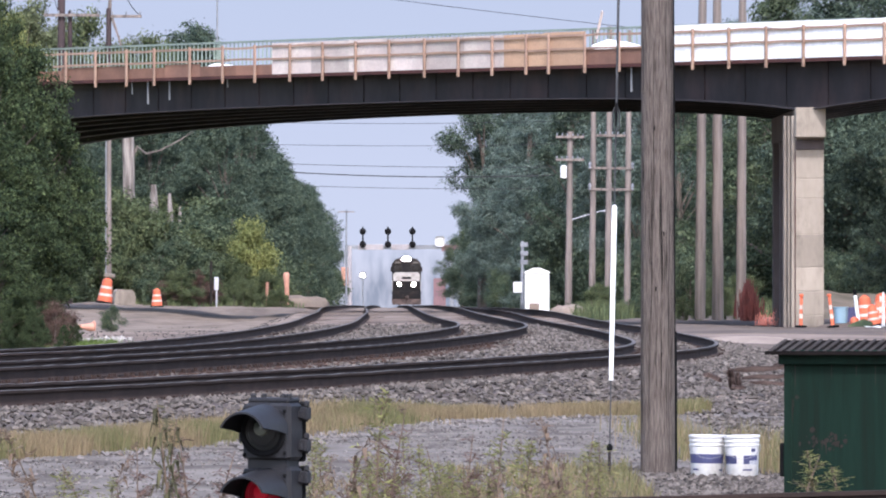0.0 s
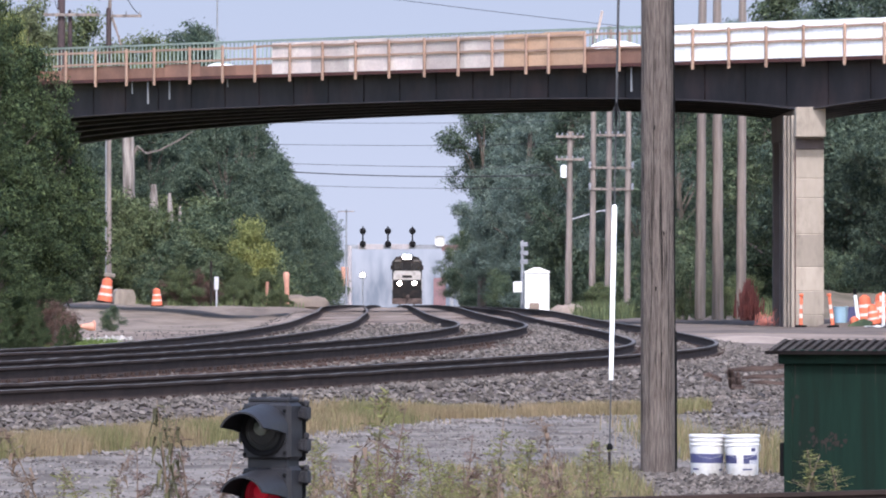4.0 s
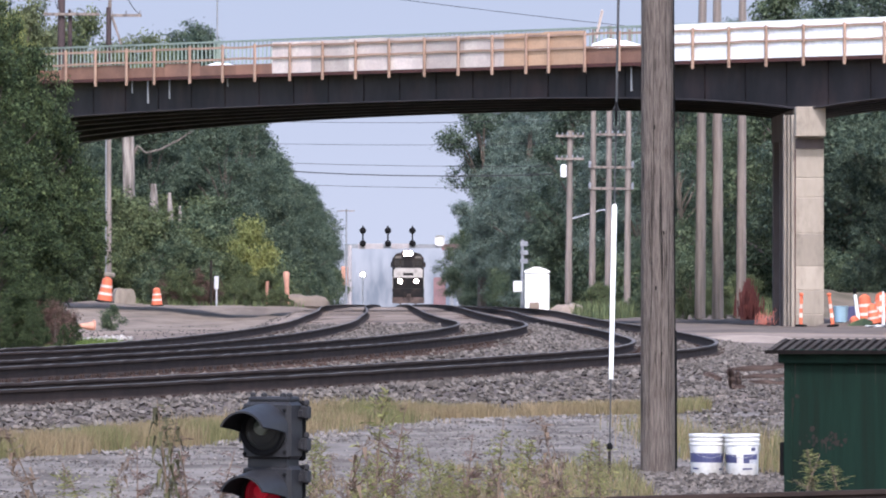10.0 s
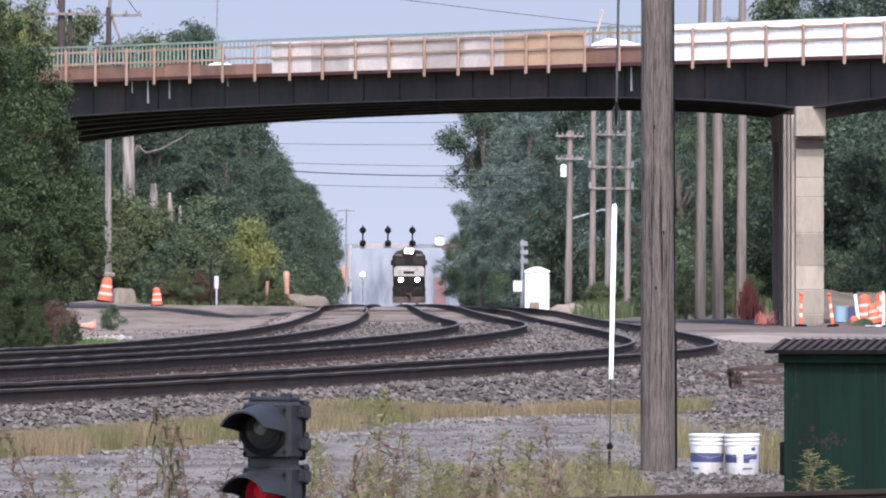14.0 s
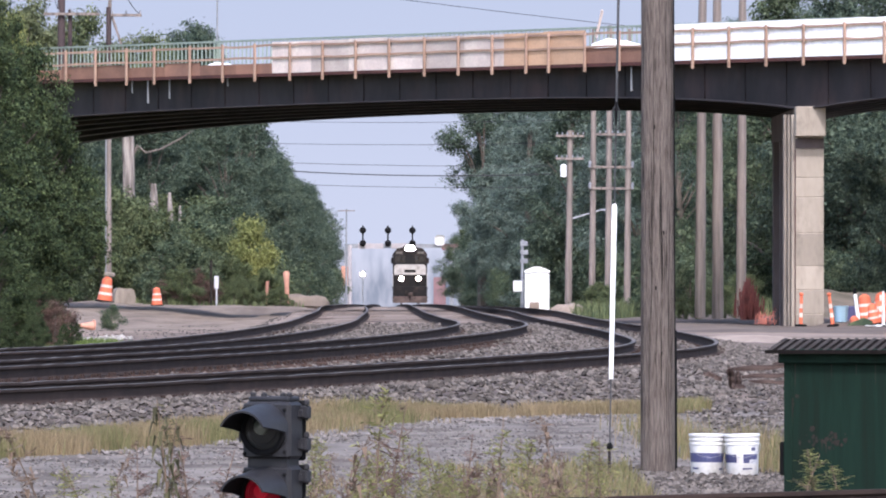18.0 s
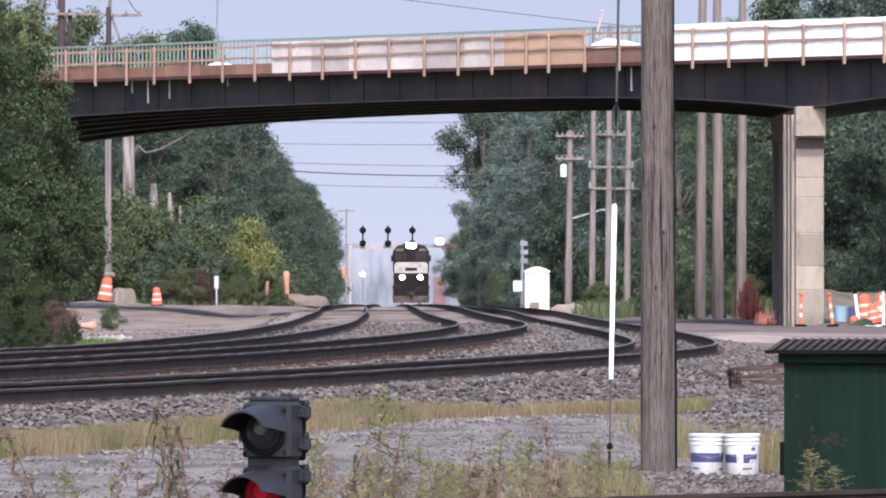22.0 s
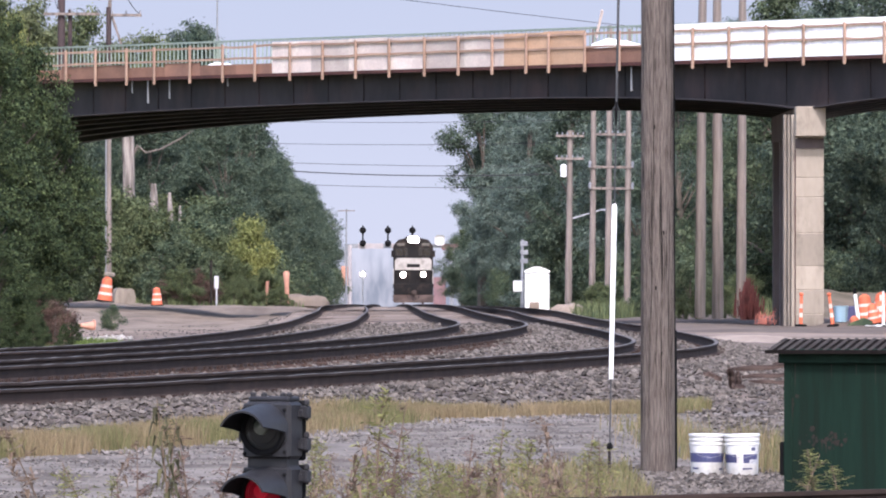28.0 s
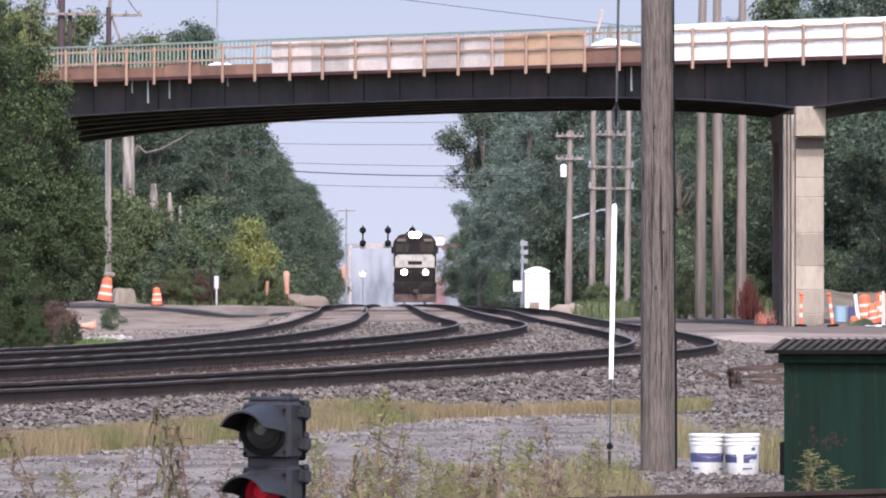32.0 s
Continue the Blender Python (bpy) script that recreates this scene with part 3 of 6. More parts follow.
# ---------------------------------------------------------------- loose stone and grass
def stones(name, spots, label, mat=M_STONE):
    """Many broken stones in one mesh: spots of (x, y, z, size)."""
    k = len(spots)
    a = np.array(spots)
    base = np.array([(1, 0, 0), (-1, 0, 0), (0, 1, 0), (0, -1, 0), (0, 0, 1), (0, 0, -1), (.62, .62, .45), (-.62, -.62, .4)])
    tri = np.array([(0, 6, 4), (6, 2, 4), (2, 1, 4), (1, 7, 4), (7, 3, 4), (3, 0, 4), (6, 0, 5), (2, 6, 5), (1, 2, 5), (7, 1, 5), (3, 7, 5), (0, 3, 5)])
    rng = np.random.default_rng(5)
    jit = base[None] * rng.uniform(0.55, 1.25, (k, 8, 1)) + rng.uniform(-.18, .18, (k, 8, 3))
    ang = rng.uniform(0, math.tau, k)
    c, s = np.cos(ang)[:, None], np.sin(ang)[:, None]
    x = jit[..., 0] * c - jit[..., 1] * s
    y = jit[..., 0] * s + jit[..., 1] * c
    z = jit[..., 2] * rng.uniform(0.55, 0.95, (k, 1))
    v = np.stack([x, y, z], -1) * a[:, 3][:, None, None] + a[:, None, :3]
    f = tri[None] + (np.arange(k) * 8)[:, None, None]
    me = bpy.data.meshes.new(name)
    me.from_pydata(v.reshape(-1, 3).tolist(), [], f.reshape(-1, 3).tolist())
    me.materials.append(mat)
    return tagged(new(name, me), label, "gravel", kind="stuff")


rng = np.random.default_rng(11)
GRASS_LINE = [(68.5, -7.2), (75.5, -4.3), (82.3, -2.5), (93, -0.5), (97.3, 1.6), (101.5, 4.2)]
spots = []
for k in (0, 1, 2):
    top = 160 if k == 0 else 190
    for _ in range(15000 if k == 0 else 6500):
        y = 74 + (top - 74) * rng.uniform() ** 1.2
        d = rng.uniform(0.85, 3.3) * (1 if rng.uniform() < (0.8 if k == 0 else 0.6) else -1)
        x = glide(TRACKS[k], y) + d
        spots.append((x, y, land(x, y) + 0.012, rng.uniform(0.025, 0.062)))
for _ in range(9000):
    k = int(rng.integers(0, 3))
    y = rng.uniform(130, 205)
    x = glide(TRACKS[k], y) + rng.uniform(-2.4, 2.4)
    spots.append((x, y, land(x, y) + 0.01, rng.uniform(0.03, 0.075)))
for _ in range(5500):
    x, y = rng.uniform(3.0, 8.0), rng.uniform(70, 135)
    spots.append((x, y, land(x, y) + 0.01, rng.uniform(0.02, 0.06)))
for _ in range(2600):
    x, y = rng.uniform(-11.5, -4.2), rng.uniform(150, 318)
    if x < glide(TRACK_C, y) - 1.6:
        spots.append((x, y, land(x, y) + 0.01, rng.uniform(0.012, 0.04)))
stones("ballast_stones", spots, "grey crushed stone heaped along the rails")
spots = []
for _ in range(26000):
    y = rng.uniform(52, 97)
    x = rng.uniform(-5.2, 5.2)
    if noise.noise(Vector((x * 0.55, y * 0.4, 40))) + rng.normal(0, 0.25) > -0.25:
        spots.append((x, y, land(x, y) + 0.004, rng.uniform(0.005, 0.022)))
for _ in range(5200):
    y = 71 + 28 * rng.uniform()
    x = glide(GRASS_LINE, y - 2.6) + abs(rng.normal(0, 0.45)) + 0.15
    if noise.noise(Vector((x * 0.9, y * 0.3, 12))) > -0.1:
        spots.append((x, y - 2.2, land(x, y - 2.2) + 0.006, rng.uniform(0.014, 0.046)))
for _ in range(1500):
    y, x = rng.uniform(56, 70), rng.uniform(-4.5, 2.0)
    if noise.noise(Vector((x * 0.5, y * 0.5, 22))) > 0.05:
        spots.append((x, y, land(x, y) + 0.004, rng.uniform(0.012, 0.030)))
stones("road_gravel", spots, "loose grey gravel scattered on the service road", M_ROADSTONE)
spots = []
for _ in range(4200):
    y = rng.uniform(60, 70.5)
    x = rng.uniform(1.25, 3.4)
    spots.append((x, y, land(x, y) + 0.012, rng.uniform(0.012, 0.045)))
stones("gravel_heap", spots, "coarse grey stones heaped round the pole and buckets")


spots = []
for _ in range(240):
    x, y = rng.normal(-8.85, 0.32), rng.uniform(194, 212)
    spots.append((x, y, land(x, y) + 0.02, rng.uniform(0.03, 0.10)))
stones("pale_rubble", spots, "pale broken stones beside the track and bushes", M_PALESTONE)


def blades(name, spots, mat, label, lean=0.22, width=0.0042):
    """Grass in one mesh: spots of (x, y, z, height)."""
    a = np.array(spots)
    k = len(a)
    rng = np.random.default_rng(7)
    ang = rng.uniform(0, math.tau, k)
    bend = rng.normal(0, lean, (k, 2)) * a[:, 3:4]
    w = width * rng.uniform(0.7, 1.6, k)
    sx, sy = np.cos(ang) * w, np.sin(ang) * w * 0.5
    p = a[:, :3]
    mid = p + np.stack([bend[:, 0] * 0.3, bend[:, 1] * 0.3, a[:, 3] * 0.55], -1)
    tip = p + np.stack([bend[:, 0], bend[:, 1], a[:, 3]], -1)
    side = np.stack([sx, sy, np.zeros(k)], -1)
    v = np.stack([p - side, p + side, mid + side * 0.8, mid - side * 0.8, tip], 1).reshape(-1, 3)
    f = []
    for i in range(0, k * 5, 5):
        f += [(i, i + 1, i + 2, i + 3), (i + 3, i + 2, i + 4)]
    me = bpy.data.meshes.new(name)
    me.from_pydata(v.tolist(), [], f)
    me.materials.append(mat)
    return tagged(new(name, me), label, "grass", kind="stuff")


dry, green = [], []
for _ in range(60000):
    y = rng.uniform(72, 103)
    x = glide(GRASS_LINE, y) + rng.normal(0, 0.25)
    h = rng.uniform(0.10, 0.27) * (1.0 if y < 84 else 0.78)
    clump = noise.noise(Vector((x * 0.8, y * 0.35, 1)))
    if clump < -0.38 or (x > 2.6 and clump < 0.3) or x > 3.4:
        continue
    (green if clump + rng.normal(0, 0.2) > 0.22 else dry).append((x, y, land(x, y), h))
for _ in range(6000):
    x, y = rng.uniform(-1.0, 1.62), rng.uniform(58, 70)
    h = rng.uniform(0.04, 0.13) + 0.07 * max(0, x) * rng.uniform()
    if noise.noise(Vector((x * 1.6, y * 0.2, 4))) < 0.12 - 0.3 * x:
        continue
    (green if rng.uniform() < 0.35 + 0.3 * x else dry).append((x, y, land(x, y) - 0.01, h))
for _ in range(850):
    x, y = rng.normal(2.92, 0.2), rng.uniform(68, 76)
    (green if rng.uniform() < 0.5 else dry).append((x, y, land(x, y) - 0.01, rng.uniform(0.15, 0.42)))
for _ in range(1200):
    x, y = rng.normal(2.35, 0.2), rng.uniform(74, 90)
    (green if rng.uniform() < 0.6 else dry).append((x, y, land(x, y), rng.uniform(0.08, 0.28)))
bank, verge = [], []
for _ in range(5000):
    x, y = rng.uniform(-15, -5.4), rng.uniform(347, 366)
    if noise.noise(Vector((x * 0.5, y * 0.12, 7))) > 0.02:
        bank.append((x, y, berm(x, y), rng.uniform(0.08, 0.3)))
for _ in range(6000):
    x, y = rng.uniform(5.6, 15), rng.uniform(330, 352)
    if noise.noise(Vector((x * 0.5, y * 0.12, 3))) > -0.1:
        bank.append((x, y, land(x, y), rng.uniform(0.2, 0.9)))
for _ in range(2600):
    x, y = rng.normal(-8.35, 0.35), rng.uniform(170, 192)
    if x > glide(TRACK_C, y) - 1.9 or x < -9.4:
        continue
    verge.append((x, y, land(x, y) - 0.01, rng.uniform(0.06, 0.24)))
blades("verge_grass", verge, M_VERGE, "fresh lime green grass at the foot of the trees", width=0.010)
blades("bank_grass", bank, M_LEAF_C, "rough green grass and weeds on the railway bank", width=0.02)
blades("dry_grass", dry, M_GRASS, "sun-bleached straw-coloured grass along the gravel road")
blades("green_grass", green, M_GRASSG, "yellow-green grass along the gravel road")


# ---------------------------------------------------------------- trees
def leaf_mesh(name, blobs, count, size, mat, seed):
    """A crown of fine folded leaves, gathered in sprays over uneven clumps: blobs of (x, y, z, rx, ry, rz)."""
    rng = np.random.default_rng(seed)
    b = np.array(blobs)
    vol = b[:, 3] * b[:, 5]
    sprays = max(40, count // 14)
    pick = rng.choice(len(b), sprays, p=vol / vol.sum())
    d = rng.normal(size=(sprays, 3))
    d /= np.linalg.norm(d, axis=1)[:, None]
    r = rng.uniform(0.2, 1.12, (sprays, 1)) ** 0.5
    tip = b[pick, :3] + d * r * b[pick, 3:6]
    own = rng.integers(0, sprays, count)
    loose = rng.uniform(0.6, 1.7, sprays)[own][:, None]
    out = d[own]
    c = tip[own] + rng.normal(0, 1, (count, 3)) * loose * size * np.array([2.1, 2.1, 1.4])
    nrm = out + rng.normal(0, 0.75, (count, 3)) + np.array([0, 0, 0.45])
    nrm /= np.linalg.norm(nrm, axis=1)[:, None]
    t = np.cross(nrm, rng.normal(size=(count, 3)))
    t /= np.linalg.norm(t, axis=1)[:, None] + 1e-9
    u = np.cross(nrm, t)
    s = size * rng.uniform(0.55, 1.5, (count, 1))
    v = np.stack([c - t * s, c + u * s * 0.45 + nrm * s * 0.12, c + t * s, c - u * s * 0.45 + nrm * s * 0.12], 1).reshape(-1, 3)
    f = np.arange(count * 4).reshape(-1, 4)
    me = bpy.data.meshes.new(name)
    me.from_pydata(v.tolist(), [], f.tolist())
    me.materials.append(mat)
    return me


def make_tree(name, height, spread, mat, seed, leaves, size, label, low=0.25, clumps=26, bark=None, category="tree"):
    """A tree with a tapered trunk, limbs and a broken crown, standing at its base."""
    rd = random.Random(seed)
    tree = thing(name, Matrix(), label, category)
    trunk = Geo()
    top = Vector((rd.uniform(-.05, .05) * height, rd.uniform(-.05, .05) * height, height * 0.86))
    pts = [Vector((0, 0, -0.3)).lerp(top, i / 5) + Vector((rd.uniform(-1, 1), rd.uniform(-1, 1), 0)) * 0.012 * height * (i > 0) for i in range(6)]
    r0 = 0.018 * height + 0.04
    trunk.tube(pts, [r0 * (1.15 - 0.19 * i) for i in range(6)], 8)
    blobs = []
    for i in range(clumps):
        h = low + (1 - low) * (i + 0.5) / clumps
        prof = math.sin(math.pi * min(1, max(0.08, (h - low * 0.6) / (1.04 - low * 0.6))) ** 0.75)
        a = rd.uniform(0, math.tau)
        rr = spread * (0.35 + 0.65 * rd.random()) * prof
        p = Vector((math.cos(a) * rr, math.sin(a) * rr, h * height))
        q = spread * rd.uniform(0.26, 0.46) * (0.5 + 0.5 * prof) * (30 / max(30, clumps)) ** 0.45
        blobs.append((*p, q, q, q * rd.uniform(0.6, 0.95)))
        if i % (2 if clumps < 50 else 4) == 0:
            s = pts[0].lerp(pts[5], max(0.12, (h - 0.16)))
            mid = s.lerp(p, 0.55) + Vector((0, 0, 0.03 * height))
            trunk.tube([s, mid, p], [r0 * 0.36 * (1.15 - h), r0 * 0.22, 0.02], 5, False)
    part("trunk", trunk, bark or M_BARK, tree, smooth=True)
    part("crown", leaf_mesh("crown", blobs, leaves, size, mat, seed), mat, tree)
    return tree


def stand(ob, x, y, k=1.0, kz=None, turn=0.0, z=None):
    """Puts a copy of a plant on the ground."""
    zz = land(x, y) if z is None else z
    m = pose(x, y, zz, 0, 0, turn) @ Matrix.Diagonal((k, k, kz or k, 1))
    return copy_thing(ob, m)


rt = random.Random(3)
KINDS = [
    make_tree("broadleaf_tree", 15, 4.6, M_LEAF_A, 1, 60000, 0.088, "tall dark green broadleaf tree beside the railway", 0.04, 85),
    make_tree("broadleaf_tree", 15, 5.2, M_LEAF_B, 2, 60000, 0.088, "tall mid-green broadleaf tree with uneven crown", 0.04, 75),
    make_tree("broadleaf_tree", 15, 4.2, M_LEAF_A, 3, 56000, 0.088, "slender dark green tree in the wood", 0.03, 75),
]
KINDS_PALE = [
    make_tree("broadleaf_tree", 15, 4.2, M_LEAF_S, 31, 34000, 0.11, "pale sage green tree rising behind the bridge", 0.1, 45),
    make_tree("broadleaf_tree", 15, 3.6, M_LEAF_C, 32, 36000, 0.10, "light green tree rising behind the bridge", 0.08, 45),
]
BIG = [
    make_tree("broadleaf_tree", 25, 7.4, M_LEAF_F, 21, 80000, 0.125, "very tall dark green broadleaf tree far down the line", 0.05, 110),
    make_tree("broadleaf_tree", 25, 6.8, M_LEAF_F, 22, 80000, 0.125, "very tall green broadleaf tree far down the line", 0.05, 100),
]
SHRUBS = [
    make_tree("shrub", 4, 2.2, M_LEAF_B, 4, 11000, 0.075, "bushy green shrub at the edge of the wood", 0.05, 18, category="shrub"),
    make_tree("shrub", 4, 2.0, M_LEAF_C, 5, 11000, 0.07, "light green shrub on the railway bank", 0.05, 16, category="shrub"),
    make_tree("shrub", 4, 1.5, M_LEAF_Y, 6, 7000, 0.075, "yellow-green young tree on the railway bank", 0.42, 18, category="shrub"),
    make_tree("shrub", 3, 1.6, M_LEAF_BR, 7, 7000, 0.05, "withered reddish brown bush on the bank", 0.05, 12, category="shrub"),
]
NEAR_TREE = make_tree("broadleaf_tree", 11, 3.4, M_LEAF_N, 8, 62000, 0.072, "leafy green tree overhanging the end of the bridge", 0.05, 130)
OPEN_TREE = make_tree("broadleaf_tree", 25, 5.4, M_LEAF_A, 41, 20000, 0.13, "tall open-crowned tree with gaps against the sky", 0.55, 20)
YELLOW_TREE = make_tree("broadleaf_tree", 14, 4.0, M_LEAF_Y, 9, 30000, 0.08, "yellowing tree rising behind the bridge", 0.6, 26)

# left wood, from the bridge to the far end of the cutting
LEFT = [(-10.6, 376, 9.4), (-14.1, 378, 10.2), (-18.2, 377, 10.1), (-21.8, 372, 9.7), (-10.3, 432, 10.4), (-10.9, 640, 8.3), (-11.6, 720, 8.0), (-11.0, 425, 9.8), (-14.5, 420, 11), (-18, 425, 12), (-23, 400, 13),
        (-11.4, 480, 9.9), (-15.6, 500, 17.0), (-16.6, 503, 16.6), (-11.7, 545, 10), (-16, 560, 12), (-12.3, 600, 10.3), (-13.2, 660, 10.6), (-13.8, 730, 11.0), (-14.6, 800, 11.6), (-15.4, 870, 12), (-16.8, 960, 13.2), (-18.6, 1060, 14.2), (-20.8, 1200, 16), (-24, 1400, 19)]
for i, (x, y, h) in enumerate(LEFT):
    h -= 0.6 * glide(BED, y)
    stand(KINDS[(0, 2)[i % 2]], x, y, h / 15 * rt.uniform(0.95, 1.05) * (0.75 if i in (4, 5, 6) else 1), h / 15, rt.uniform(0, 360))
for i, (x, y, h) in enumerate([(-18.6, 500, 16.9), (-20.0, 497, 16.4), (-22.7, 500, 18.4), (-24.3, 503, 17.8), (-21.3, 510, 16.6), (-27.0, 500, 17.5), (-17.6, 490, 16.0), (-25.6, 492, 18.6), (-26.4, 496, 17.4)]):
    stand(KINDS_PALE[(i + 1) % 2], x, y, h / 15 * 0.8, h / 15, rt.uniform(0, 360))
for x, y, h in [(-18.9, 330, 13.2), (-18.4, 336, 12.6), (-19.4, 326, 13.8)]:
    stand(YELLOW_TREE, x, y, h / 14 * 0.5, h / 14, rt.uniform(0, 360))
# right wood
RIGHT = [(8.6, 930, 21.5), (11.9, 900, 23), (15, 860, 23), (8.0, 720, 18), (11.5, 700, 20), (16, 680, 21), (21, 660, 21), (9.5, 560, 14.5), (13.5, 540, 16.5), (18.5, 520, 18), (23.5, 500, 18),
         (13.5, 440, 12.5), (17, 430, 14), (21, 420, 15), (25.5, 410, 16.5), (15.9, 362, 14.8), (18.4, 356, 15.6), (21.2, 352, 16.4), (24.5, 350, 16.8), (18.5, 315, 10.0), (21.5, 310, 12.5), (8.0, 1080, 21), (4.9, 1010, 8.6), (3.9, 1065, 9.0), (3.0, 1120, 9.2), (5.6, 960, 9.0), (7.6, 1200, 19), (7.2, 1350, 20)]
for i, (x, y, h) in enumerate(RIGHT):
    h -= 0.6 * glide(BED, y)
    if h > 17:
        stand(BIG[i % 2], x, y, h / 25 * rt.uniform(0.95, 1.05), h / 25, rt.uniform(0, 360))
    else:
        stand(KINDS[(i + 1) % 3], x, y, h / 15 * rt.uniform(0.95, 1.05), h / 15, rt.uniform(0, 360))
for x, y, h, a in ((4.6, 935, 26.0, 30), (6.8, 945, 26.0, 200)):
    stand(OPEN_TREE, x, y, h / 25, None, a)
# undergrowth
for i in range(26):
    y = rt.uniform(350, 420)
    stand(SHRUBS[rt.choice((0, 0, 1, 0))], -9.6 - (y - 325) * 0.015 - rt.uniform(0, 9), y, rt.uniform(0.7, 1.15), None, rt.uniform(0, 360))
for i in range(24):
    y = rt.uniform(320, 430)
    stand(SHRUBS[rt.choice((0, 1, 0))], 9.5 + rt.uniform(0, 14), y, rt.uniform(0.45, 0.9), None, rt.uniform(0, 360))
stand(SHRUBS[2], -8.75, 355, 0.85, 1.06, 40)
for x, k in ((-9.5, 0.5), (-8.8, 0.42), (-8.1, 0.40), (-7.7, 0.34), (-10.1, 0.55)):
    stand(SHRUBS[1], x, 353.5, k, None, rt.uniform(0, 360), berm(x, 353.5))
stand(SHRUBS[3], -11.0, 353, 0.55, 0.6, 10)
stand(SHRUBS[2], -8.1, 356, 0.55, None, 170)
stand(SHRUBS[1], -10.2, 366, 0.85, None, 140)
for i in range(34):
    y = rt.uniform(430, 1150)
    stand(SHRUBS[0], -9.4 - (y - 430) * 0.0085 - rt.uniform(0.8, 3), y, rt.uniform(0.9, 1.5), None, rt.uniform(0, 360))
for i in range(40):
    y = rt.uniform(440, 1150)
    stand(SHRUBS[0], 9.0 - (y - 430) * 0.0062 + rt.uniform(1.0, 6), y, rt.uniform(0.9, 1.6), None, rt.uniform(0, 360))
for i in range(34):
    y = rt.uniform(358, 378)
    stand(SHRUBS[rt.choice((0, 1, 1, 1))], rt.uniform(-17.0, -9.0), y, rt.uniform(0.5, 1.4), None, rt.uniform(0, 360))
for i in range(14):
    stand(SHRUBS[1], rt.uniform(-11.2, -8.2), rt.uniform(357, 362), rt.uniform(0.4, 0.95), None, rt.uniform(0, 360))
for i in range(20):
    stand(SHRUBS[rt.choice((0, 1))], rt.uniform(-17.0, -11.0), rt.uniform(356, 361), rt.uniform(0.45, 0.95), None, rt.uniform(0, 360))
for x, y, k in [(-15.1, 360, 1.25), (-13.9, 359, 1.05), (-12.6, 360, 1.0)]:
    stand(SHRUBS[1], x, y, k, k * 1.1, rt.uniform(0, 360))
for i in range(30):
    k = rt.uniform(0.7, 1.05)
    stand(SHRUBS[rt.choice((0, 1, 1))], rt.uniform(-17.5, -10.8), rt.uniform(361, 369), k, k * rt.uniform(0.9, 1.05), rt.uniform(0, 360))
# dry brush behind the berm
for i in range(30):
    x, y = rt.uniform(-12.6, -9.8), rt.uniform(348, 354)
    stand(SHRUBS[rt.choice((3, 3, 1, 3))], x, y, rt.uniform(0.22, 0.45), rt.uniform(0.30, 0.55), rt.uniform(0, 360), berm(x, y))
for i in range(12):
    x, y = rt.uniform(-9.4, -7.9), rt.uniform(348, 352)
    stand(SHRUBS[1], x, y, rt.uniform(0.16, 0.30), rt.uniform(0.2, 0.34), rt.uniform(0, 360), berm(x, y))
for x, k in ((-7.1, 0.2), (-7.4, 0.16), (-6.8, 0.14), (-7.65, 0.12)):
    stand(SHRUBS[1], x, 346, k, k * 0.9, rt.uniform(0, 360), berm(x, 346))
# the near leafy mass on the bank
for x, y, h, w, a in [(-11.1, 186, 6.6, 7.6, 0), (-10.0, 176, 5.0, 5.0, 80), (-11.9, 190, 6.3, 8.2, 200), (-9.9, 180, 3.4, 3.4, 150), (-10.3, 170, 3.0, 3.0, 260), (-11.0, 172, 5.6, 6.3, 20), (-10.5, 182, 7.0, 6.6, 310), (-9.5, 184, 6.9, 5.4, 40), (-9.7, 181, 4.6, 5.0, 120), (-10.7, 189, 8.9, 4.0, 70), (-11.2, 188, 8.5, 4.6, 240)]:
    stand(NEAR_TREE, x, y, w / 11, h / 11, a)
for x, y, k in [(-8.8, 178, 0.13), (-9.1, 174, 0.18), (-8.5, 182, 0.07), (-9.5, 168, 0.25), (-8.6, 167, 0.10)]:
    stand(NEAR_TREE, x, y, k, k * 0.9, rt.uniform(0, 360))
for x, y, k in [(-8.5, 173, 0.36), (-8.9, 174, 0.42)]:
    stand(SHRUBS[3], x, y, k, None, rt.uniform(0, 360))
stand(SHRUBS[0], -9.9, 236, 0.19, None, 30)
for x, y, k in [(-7.95, 166, 0.06), (-8.5, 164, 0.075), (-9.1, 163, 0.09), (-9.8, 163, 0.10), (-8.9, 168, 0.11), (-9.4, 170, 0.13)]:
    stand(NEAR_TREE, x, y, k, None, rt.uniform(0, 360))
for x, y, k in [(12.0, 350, 0.42), (12.9, 352, 0.40), (11.4, 354, 0.36), (13.6, 350, 0.4), (6.6, 352, 0.34), (7.2, 350, 0.28), (-7.2, 395, 0.3), (-7.8, 400, 0.35)]:
    stand(SHRUBS[1], x, y, k, None, rt.uniform(0, 360))
for x, y, k in ((9.3, 306, 0.20), (9.95, 305, 0.27), (10.45, 306, 0.30), (10.9, 305, 0.24), (11.5, 308, 0.22), (7.2, 366, 0.34), (7.6, 368, 0.30)):
    stand(SHRUBS[1], x, y, k, k * 1.1, rt.uniform(0, 360))
for ob in KINDS + KINDS_PALE + BIG + SHRUBS + [NEAR_TREE, YELLOW_TREE, OPEN_TREE]:
    for ch in list(ob.children):
        bpy.data.objects.remove(ch)
    bpy.data.objects.remove(ob)
# ---------------------------------------------------------------- road bridge
BR = pose(11.6, 263.5, 0, 0, 0, 180 - 55.5)      # local x runs along the bridge to its far left end, local -y to its back
BR_W = 14.5


def deck_z(u):
    return 8.88 + 0.0037 * u


